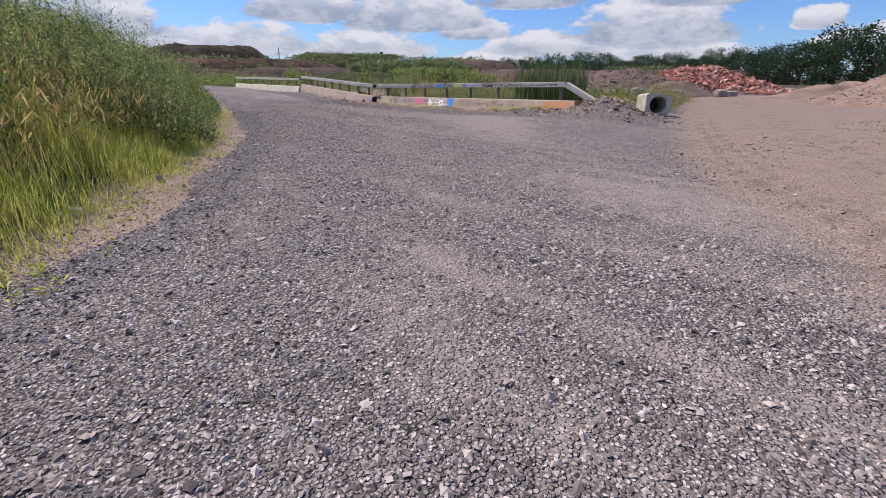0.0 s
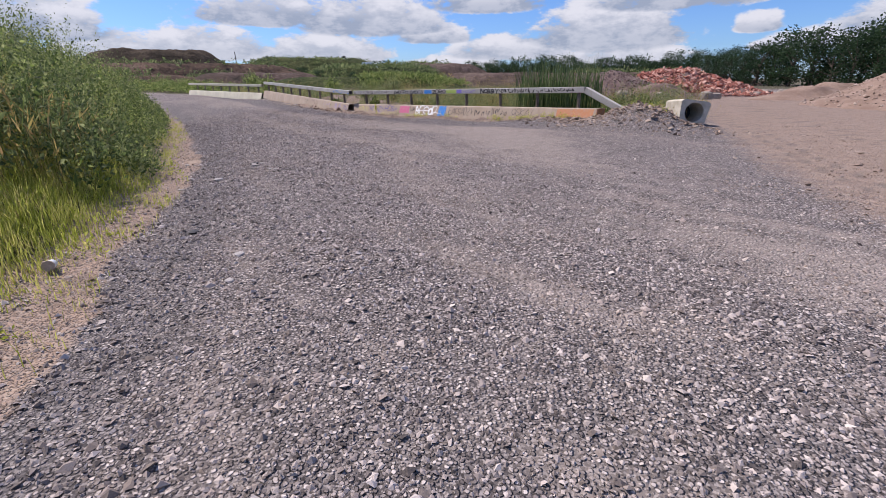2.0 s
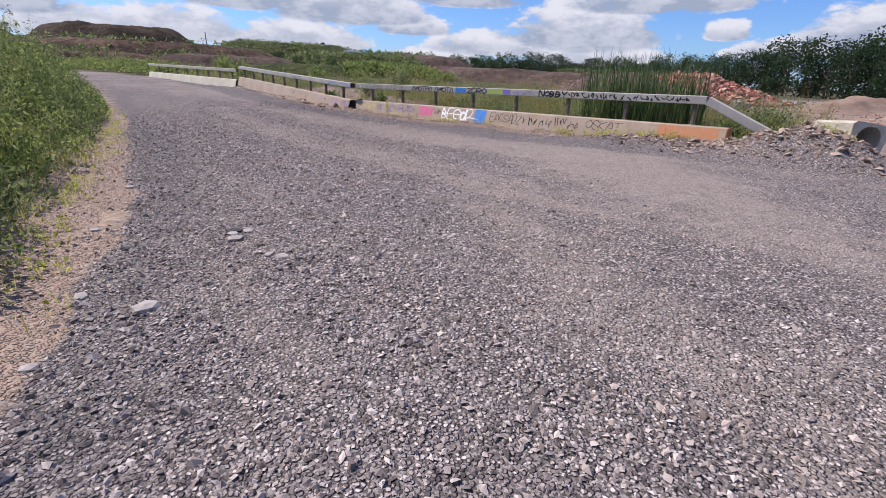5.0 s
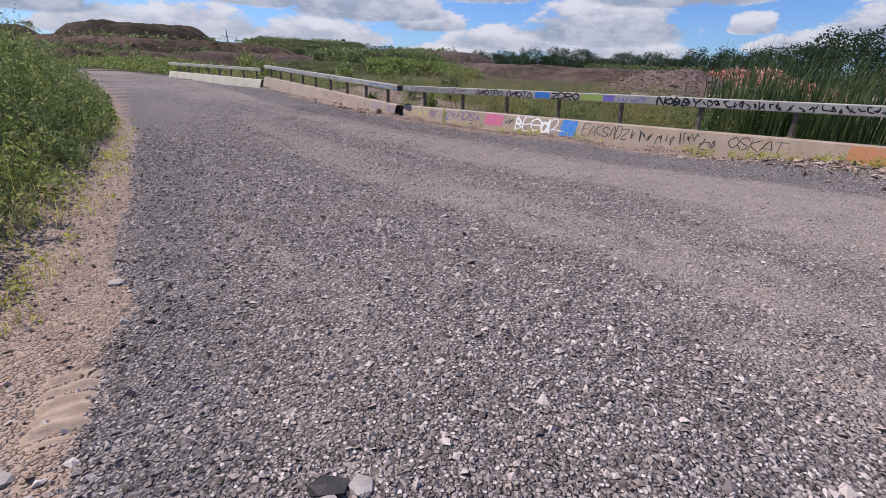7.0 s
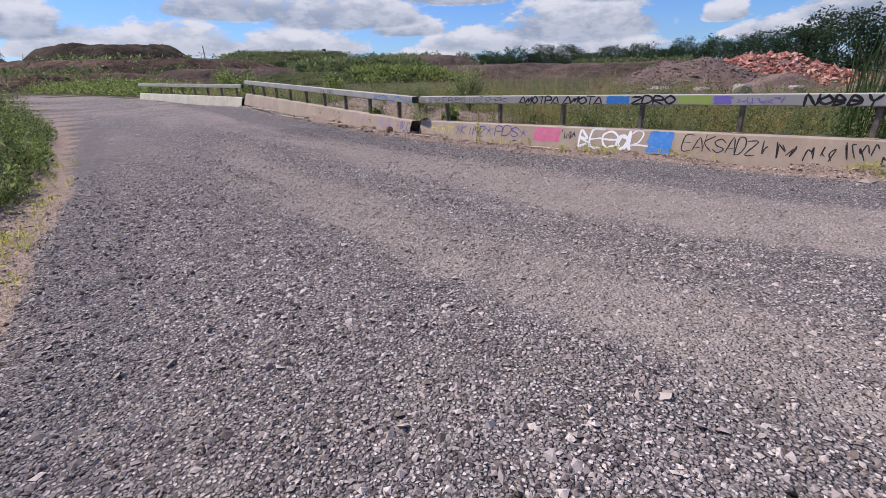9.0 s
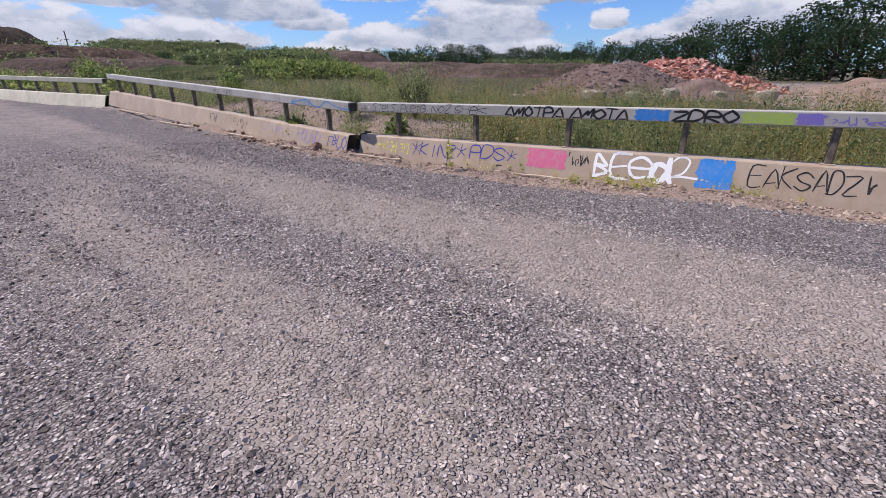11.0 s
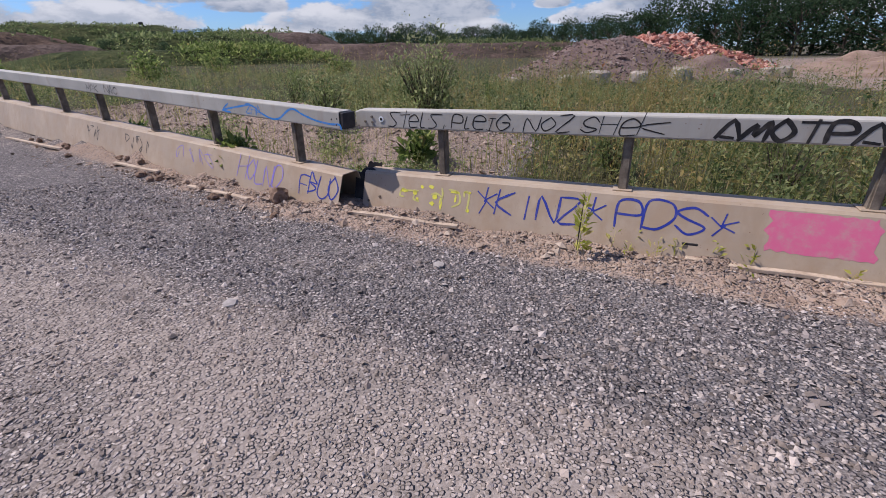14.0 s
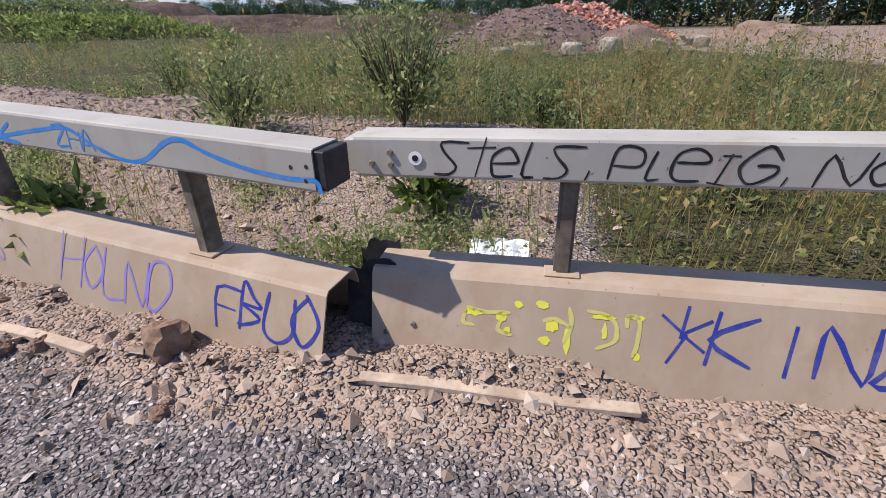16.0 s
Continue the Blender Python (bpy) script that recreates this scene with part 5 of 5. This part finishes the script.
for k, (bx, by, br) in enumerate(((-1.67, 3.64, .055), (-2.60, 6.23, .07), (-2.50, 5.70, .055), (-3.86, 10.70, .085), (-3.80, 10.90, .06), (-3.36, 10.24, .06), (-4.03, 9.44, .085), (-4.53, 9.65, .065), (-4.32, 8.87, .05), (-3.92, 10.82, .07), (-5.83, 12.87, .07), (-5.22, 11.04, .06), (-3.48, 10.31, .05), (-4.89, 23.07, .07), (-3.42, 22.96, .06))):
    rock(bx, by, br, SLAB, "flat grey stone lying in the gravel", "stone", 30 + k, .32, .3, "stone", "flat stones in the gravel")
for k, (bx, by, br) in enumerate(((-3.31, 6.95, .07), (.76, 3.16, .05), (-3.93, 10.9, .08))):
    rock(bx, by, br, NEAR_BLACK, "dark scrap lying in the gravel", "scrap", 50 + k, .3, .3, "scrap")
rock(-4.36, 24.98, .1, CLOD, "large lump of red clay against the beam", "clay_clod", 61, .95, .25, "clod")
for k in range(26):
    s_ = rng.uniform(-7, .6)
    o_ = rng.uniform(-.42, -.06)
    rock(L_P[0] + L_D[0] * s_ + L_N[0] * o_, L_P[1] + L_D[1] * s_ + L_N[1] * o_, rng.uniform(.02, .06), CLOD, "crumbly lump of red clay by the beam", "clay_clod", 70 + k, .8, .2, "clod", "clay lumps along the barrier")
for k in range(14):
    s_ = rng.uniform(0, 9)
    o_ = rng.uniform(-.5, -.08)
    rock(R_P[0] + R_D[0] * s_ + R_N[0] * o_, R_P[1] + R_D[1] * s_ + R_N[1] * o_, rng.uniform(.015, .04), RUBBLE_MIX, "pale stone by the beam", "stone", 110 + k, .7, .2, "stone", "stones along the barrier")


def board(x0, y0, x1, y1, w, t, label, seed):
    """A half-buried, slightly warped edging board."""
    L = math.hypot(x1 - x0, y1 - y0)
    bm = box_bm(-L / 2, -w / 2, 0, L / 2, w / 2, t, .004)
    bmesh.ops.subdivide_edges(bm, edges=[e for e in bm.edges if abs(e.verts[0].co.x - e.verts[1].co.x) > L * .5], cuts=10)
    for v in bm.verts:
        v.co.z += .012 * noise.noise(Vector((v.co.x * 2 + seed, 0, 0)))
        v.co.y += .02 * noise.noise(Vector((v.co.x * 1.1 + seed, 3, 0)))
    z = max(float(ground_height(a, b)) for a, b in ((x0, y0), ((x0 + x1) / 2, (y0 + y1) / 2), (x1, y1)))
    return solo("edging_board", bm, PLANK, label, "board", "edging boards along the barriers", matrix=Matrix.Translation(((x0 + x1) / 2, (y0 + y1) / 2, z - .016)) @ Matrix.Rotation(math.atan2(y1 - y0, x1 - x0), 4, "Z"))


board(-3.76, 24.28, -3.0, 23.46, .055, .03, "pale board half buried before the beam", 1)
board(-1.75, 22.14, -.9, 21.2, .055, .03, "pale board half buried before the beam", 2)
board(-5.28, 26.12, -4.66, 25.2, .055, .03, "pale board half buried before the beam", 3)
board(-6.3, 27.75, -5.66, 26.82, .055, .03, "pale board half buried before the beam", 4)
board(-8.6, 31.3, -7.3, 29.4, .06, .035, "pale board half buried before the beam", 5)
board(-10.4, 34.4, -8.9, 31.8, .06, .035, "pale board half buried before the beam", 6)

# crumpled sheet behind the beam
bm = bmesh.new()
bmesh.ops.create_grid(bm, x_segments=14, y_segments=8, size=.5)
for v in bm.verts:
    v.co = Vector((v.co.x * .36, v.co.y * .24, .06 + .05 * noise.noise(v.co * 4) + .025 * noise.noise(v.co * 11)))
bmesh.ops.solidify(bm, geom=bm.faces[:], thickness=.004)
sx0, sy0 = -2.62, 24.62
solo("plastic_sheet", bm, SHEET, "crumpled white plastic sheet lying behind the beam", "litter", matrix=Matrix.Translation((sx0, sy0, float(ground_height(sx0, sy0)) + .03)) @ Matrix.Rotation(radians(-45), 4, "Z"))

# paper cup at the verge
cup = thing("drink_carton", Matrix.Translation((-4.0, 5.97, float(ground_height(-4.0, 5.97)) + .045)) @ Euler((radians(80), 0, radians(25))).to_matrix().to_4x4(), "pale discarded drink carton on the verge", "litter")
bm = bmesh.new()
bmesh.ops.create_cone(bm, cap_ends=True, segments=16, radius1=.034, radius2=.042, depth=.12)
part("body", bm, SHEET, cup)
bm = bmesh.new()
bmesh.ops.create_cone(bm, cap_ends=True, segments=16, radius1=.045, radius2=.043, depth=.014, matrix=Matrix.Translation((0, 0, .066)))
part("lid", bm, PLANK, cup, "beige lid")

# concrete duct block at the end of the pile
block = thing("concrete_duct", Matrix.Translation((6.78, 14.72, float(ground_height(6.78, 14.72)) + .0)) @ Euler((radians(-4), radians(7), radians(-6))).to_matrix().to_4x4(), "pale concrete duct block with a round opening, tilted on rubble", "block")
bm = bmesh.new()
N, HW, HH, RAD, DEP = 32, .38, .62, .255, .45
outer_f, inner_f, outer_b, inner_b = [], [], [], []
for k in range(N):
    a = 2 * math.pi * k / N + math.pi / N
    c, s = math.cos(a), math.sin(a)
    q = 1 / max(abs(c), abs(s))
    for lst, yy, inn in ((outer_f, -DEP, 0), (inner_f, -DEP, 1), (outer_b, DEP, 0), (inner_b, DEP, 1)):
        if inn:
            lst.append(bm.verts.new((c * RAD, yy, HH / 2 + s * RAD)))
        else:
            lst.append(bm.verts.new((c * q * HW * (1 + .08 * s * q), yy, HH / 2 + s * q * HH / 2)))
for k in range(N):
    j = (k + 1) % N
    bm.faces.new((outer_f[k], outer_f[j], inner_f[j], inner_f[k]))
    bm.faces.new((outer_b[j], outer_b[k], inner_b[k], inner_b[j]))
    bm.faces.new((outer_f[j], outer_f[k], outer_b[k], outer_b[j]))
    bm.faces.new((inner_f[k], inner_f[j], inner_b[j], inner_b[k]))
bmesh.ops.recalc_face_normals(bm, faces=bm.faces)
part("duct_body", bm, CONCRETE, block)
# near-black disc put in for the shade deep in the duct
bm = bmesh.new()
bmesh.ops.create_circle(bm, cap_ends=True, segments=24, radius=RAD - .002, matrix=Matrix.Translation((0, .25, HH / 2)) @ Matrix.Rotation(radians(90), 4, "X"))
part("shade_disc", bm, NEAR_BLACK, block, "near-black disc standing in for the shaded inside of the opening")

# ---- hills and far woods ----
HEATH = hill_material("heath_earth", (.05, .04, .03), (.115, .08, .065), (.19, .14, .115), .09)
QUARRY = hill_material("quarry_earth", (.05, .035, .026), (.12, .078, .056), (.22, .15, .11), .08)
GREENHILL = hill_material("rough_pasture", (.022, .032, .011), (.06, .072, .026), (.125, .125, .055), .09)
BROWNHILL = hill_material("dry_heath", (.032, .026, .018), (.07, .052, .036), (.12, .09, .065), .08)


def hill(azd, dist, half_deg, depth, elev, mat, label, seed):
    a = radians(azd)
    h = 1.5 + dist * math.tan(radians(elev)) - .5
    return mound("hill", dist * math.sin(a), dist * math.cos(a), dist * math.tan(radians(half_deg)), depth, h, mat, label, -a, .045, seed, "structure", 90, 0.4, .62)


def scrub(info, n, h, leaf, mat, label):
    ob, X, Y, Z, r = info
    i = rng.integers(2, X.shape[0] - 2, n)
    j = rng.integers(2, X.shape[0] - 2, n)
    k = (r[i, j] < .95) & (vnoise(X[i, j] * .06, Y[i, j] * .06, 77) > -.35)
    i, j = i[k], j[k]
    x, y = X[i, j] + rng.uniform(-1, 1, len(i)), Y[i, j] + rng.uniform(-1, 1, len(i))
    quads_object("scrub", weed_quads(x, y, Z[i, j] - .1, h * rng.uniform(.4, 1.2, len(i)), 8, leaf, leaf * 1.2), mat, label, "scrub")


hill(-26.5, 170, 8.5, 22, 3.0, BROWNHILL, "brown heath mound on the skyline", 11)
hill(-26.5, 118, 3.6, 4, 1.62, PALE_SPOIL, "pale ledge in the quarry face", 31)
hill(-39, 150, 8, 20, 2.3, BROWNHILL, "brown heath mound on the skyline", 12)
scrub(hill(-24, 120, 16, 14, 1.75, QUARRY, "terraced quarry face of pink earth", 13), 400, 0.9, 0.6, WEED_DARK, "rough scrub on the far slope")
scrub(hill(-31, 92, 11, 9, .75, QUARRY, "bank of pink quarry earth", 14), 1500, .8, .35, WEED_DARK, "rough scrub on the far slope")
scrub(hill(-17, 100, 9, 10, .95, HEATH, "low bank of brown earth", 15), 1700, .9, .45, WEED_DARK, "rough scrub on the far slope")
scrub(hill(-11, 175, 10, 26, 2.35, GREENHILL, "rough green hill with scrub", 16), 2600, .7, .5, WEED_DARK, "rough scrub on the far slope")
scrub(hill(-4, 130, 10, 18, 1.45, GREENHILL, "rough green slope", 17), 2600, 1.1, .55, WEED_DARK, "rough scrub on the far slope")
scrub(hill(2.5, 150, 9, 20, 1.8, HEATH, "mauve-brown heath slope", 18), 700, 0.9, 0.6, WEED_DARK, "rough scrub on the far slope")
scrub(hill(11, 125, 11, 16, .85, HEATH, "mauve-brown heath slope", 19), 700, 0.8, 0.5, STRAW, "rough scrub on the far slope")
scrub(hill(24, 120, 14, 16, .75, HEATH, "low brown bank before the wood", 20), 700, 1.0, 0.6, WEED_DARK, "rough scrub on the far slope")
scrub(hill(-6, 90, 13, 9, .5, GREENHILL, "low green bank", 21), 4200, .9, .42, WEED, "rough scrub on the far slope")


def tree_mesh(seed, h, r, n, spread=1.0):
    """Trunk with limbs and a crown of leaf clumps; returns two meshes."""
    g = np.random.default_rng(seed)
    bm = bmesh.new()
    def limb(a, b, ra, rb):
        d = (b - a)
        m = Matrix.Translation((a + b) / 2) @ d.to_track_quat("Z", "Y").to_matrix().to_4x4()
        bmesh.ops.create_cone(bm, cap_ends=False, segments=6, radius1=ra, radius2=rb, depth=d.length, matrix=m)
    top = Vector((g.normal(0, .3), g.normal(0, .3), h * .8))
    limb(Vector((0, 0, -.3)), top, .028 * h, .008 * h)
    centres = []
    for k in range(20):
        t = g.uniform(.02, .9)
        a = g.uniform(0, 2 * math.pi)
        reach = r * (1.1 - abs(t - .4) * .9) * g.uniform(.45, 1.0)
        start = top * (t * .85)
        end = Vector((math.cos(a) * reach, math.sin(a) * reach, h * min(.95, t + .08)))
        limb(start, end, .01 * h, .004 * h)
        centres.append((end, r * g.uniform(.34, .55)))
    centres.append((Vector((0, 0, h * .9)), r * .4))
    me = bpy.data.meshes.new("trunk")
    bm.to_mesh(me)
    bm.free()
    me.materials.append(BARK)
    P = []
    per = n // len(centres)
    for c, q in centres:
        v = g.normal(0, 1, (per, 3))
        v /= np.linalg.norm(v, axis=1, keepdims=True)
        P.append(np.array(c) + v * q * g.uniform(.3, 1.0, (per, 1)) * (1, 1, .8))
    P = np.concatenate(P)
    P[:, 2] = np.abs(P[:, 2])
    s = h * .036 * g.uniform(.5, 1.4, len(P))
    d = g.normal(0, 1, P.shape)
    d /= np.linalg.norm(d, axis=1, keepdims=True)
    qd = leaf_quads(P - d * s[:, None] * .5, P + d * s[:, None] * .5, s * .42)
    return me, mesh_np("crown", qd.reshape(-1, 3), np.arange(len(qd) * 4).reshape(-1, 4), TREE_LEAF)


TREES = [tree_mesh(200 + k, 8.0, 3.4 + .3 * (k % 3), 2000) for k in range(6)]


def tree(x, y, h, k, label, z=0.0, group="trees of the wood's edge"):
    th = thing("tree", Matrix.Translation((x, y, z)) @ Matrix.Rotation(k * 1.7, 4, "Z") @ Matrix.Diagonal((h / 8 * 1.1, h / 8 * 1.1, h / 8, 1)), label, "tree", group)
    for nm, me in zip(("trunk", "crown"), TREES[k % 6]):
        ob = new(nm, me)
        ob.parent = th
    return th


tr = random.Random(5)
SKY_AZ, SKY_EL = (-17, -10, 0, 6, 8, 12, 17, 21, 26, 31, 34, 38, 43, 48, 53, 60, 66, 80), (2.5, 2.4, 2.2, 2.0, 2.0, 2.2, 2.4, 2.1, 2.2, 2.5, 3.0, 3.7, 4.1, 5.3, 6.0, 6.2, 5.6, 5.4)
SKY_D = (165, 165, 160, 160, 155, 155, 150, 145, 140, 130, 120, 110, 100, 95, 88, 84, 80, 80)
k = 0
for row, (lift, back) in enumerate(((1.0, 0), (.82, -6))):
    a = 7.5 + row * .5
    while a < 78:
        d = float(np.interp(a, SKY_AZ, SKY_D)) + back + tr.uniform(-4, 4)
        h = (1.5 + d * math.tan(radians(float(np.interp(a, SKY_AZ, SKY_EL))))) * lift * tr.uniform(.78, 1.08)
        tree(d * math.sin(radians(a)), d * math.cos(radians(a)), h, k, "dark green broad-leaved tree at the edge of the wood")
        k += 1
        a += math.degrees(h * .36 / d) * tr.uniform(.8, 1.2) * (1.0 if row < 2 else 1.4)
for a, d, h, z in ((-23.2, 178, 4.5, 5.6), (-22, 175, 4.5, 5.0), (-21.2, 175, 4, 4.4), (-34.5, 160, 3, 7.0), (-16.5, 180, 4, 5.6), (-15.6, 178, 4.5, 6), (-14.4, 180, 4, 6.2), (-13, 178, 4, 6.2), (-12, 178, 3.6, 6.2), (-10.6, 180, 3.6, 6.2),
                   (-9.4, 180, 3.8, 6.0), (-8, 180, 3.4, 6), (-6, 178, 3.8, 5.6), (-5, 176, 3.4, 5.4), (-3.4, 176, 4.4, 5.0), (-2.4, 174, 4.2, 5), (-1, 172, 3.4, 4.4), (1, 170, 3.0, 4.2), (3, 168, 4.2, 4), (4.2, 166, 3.6, 3.8), (6, 165, 4, 3.0)):
    tree(d * math.sin(radians(a)), d * math.cos(radians(a)), h * 1.15, k, "small dark tree on the skyline hill", z - 1.6, "trees on the skyline")
    k += 1
for a, d, h, z in ((-12.5, 120, 2.6, 1.2), (-14, 118, 2.2, 1.0), (-9, 125, 2.4, 1.6), (-5.5, 125, 2.6, 1.8), (-7, 95, 1.8, .8), (-3, 110, 1.8, 1.0), (-10.5, 96, 2.0, .8)):
    tree(d * math.sin(radians(a)), d * math.cos(radians(a)), h * 1.3, k, "rounded green shrub on the slope", z, "shrubs on the slope")
    k += 1

# mast, digger and van on the skyline
ma, md = radians(-19.1), 170
mast = thing("mast", Matrix.Translation((md * math.sin(ma), md * math.cos(ma), 4.0)), "thin grey mast on the skyline", "mast")
part("pole", box_bm(-.1, -.1, 0, .1, .1, 6.6, .02), POST_STEEL, mast)
part("cross_arm", box_bm(-.5, -.06, 4.6, .5, .06, 4.75, .02), POST_STEEL, mast)
ea, ed = radians(-6.9), 165
digger = thing("excavator", Matrix.Translation((ed * math.sin(ea), ed * math.cos(ea), 5.4)), "dark excavator standing on the hill, arm raised", "excavator")
part("body", box_bm(-1.1, -1, .5, 1.1, 1, 1.9, .15, 2), NEAR_BLACK, digger)
part("track_unit", box_bm(-1.4, -1.1, 0, 1.4, 1.1, .55, .2, 2), NEAR_BLACK, digger)
bm = box_bm(-.16, -.16, 0, .16, .16, 2.6, .05)
bm.transform(Matrix.Translation((-.6, 0, 1.5)) @ Matrix.Rotation(radians(-18), 4, "Y"))
part("boom", bm, NEAR_BLACK, digger)
bm = box_bm(-.5, -.4, -.3, .5, .4, .3, .1)
bm.transform(Matrix.Translation((-1.6, 0, 3.7)))
part("bucket", bm, NEAR_BLACK, digger)
va, vd = radians(-4.6), 128
van = thing("van", Matrix.Translation((vd * math.sin(va), vd * math.cos(va), 4.0)), "white van parked far off on the slope", "van")
part("body", box_bm(-2.2, -.9, .35, 1.2, .9, 2.1, .15, 2), SHEET, van)
part("bonnet", box_bm(1.15, -.85, .35, 2.3, .85, 1.15, .15, 2), SHEET, van)
for wx in (-1.3, 1.4):
    bm = bmesh.new()
    bmesh.ops.create_cone(bm, cap_ends=True, segments=14, radius1=.36, radius2=.36, depth=1.84, matrix=Matrix.Translation((wx, 0, .36)) @ Matrix.Rotation(radians(90), 4, "X"))
    part("wheel", bm, NEAR_BLACK, van)

# tyre print pressed into the bare verge
PRINT_D, PRINT_N = Vector((.42, -.91)), Vector((.91, .42))
px0, py0 = -5.30, 11.52
bm = bmesh.new()
rows = []
for i in range(41):
    row = []
    for j in range(13):
        q, w = (i / 40 - .5) * .8, (j / 12 - .5) * .34
        qq = q + .06 * math.sin(j / 12 * 3.1)
        fade = min(1, (20 - abs(i - 20)) / 9) * min(1, (6 - abs(j - 6)) / 3)
        X, Y = px0 + PRINT_D.x * q + PRINT_N.x * w, py0 + PRINT_D.y * q + PRINT_N.y * w
        lug = .5 + .5 * math.sin(qq * 2 * math.pi / .11 + .5 * noise.noise(Vector((X * 3, Y * 3, 0))))
        row.append(bm.verts.new((X, Y, float(ground_height(X, Y)) - .022 + fade * (.024 + .026 * lug ** 2 + .012 * noise.noise(Vector((X * 9, Y * 9, 1)))))))
    rows.append(row)
for a, b in zip(rows, rows[1:]):
    for j in range(12):
        bm.faces.new((a[j], a[j + 1], b[j + 1], b[j]))
for f in bm.faces:
    f.smooth = True
solo("tyre_print", bm, plain("pink_clay", (0.31, 0.23, 0.175), (0.43, 0.335, 0.26), 7.0, 0.97, 0.6), "ribbed tyre print in the pink clay verge", "tyre print", kind="structure")
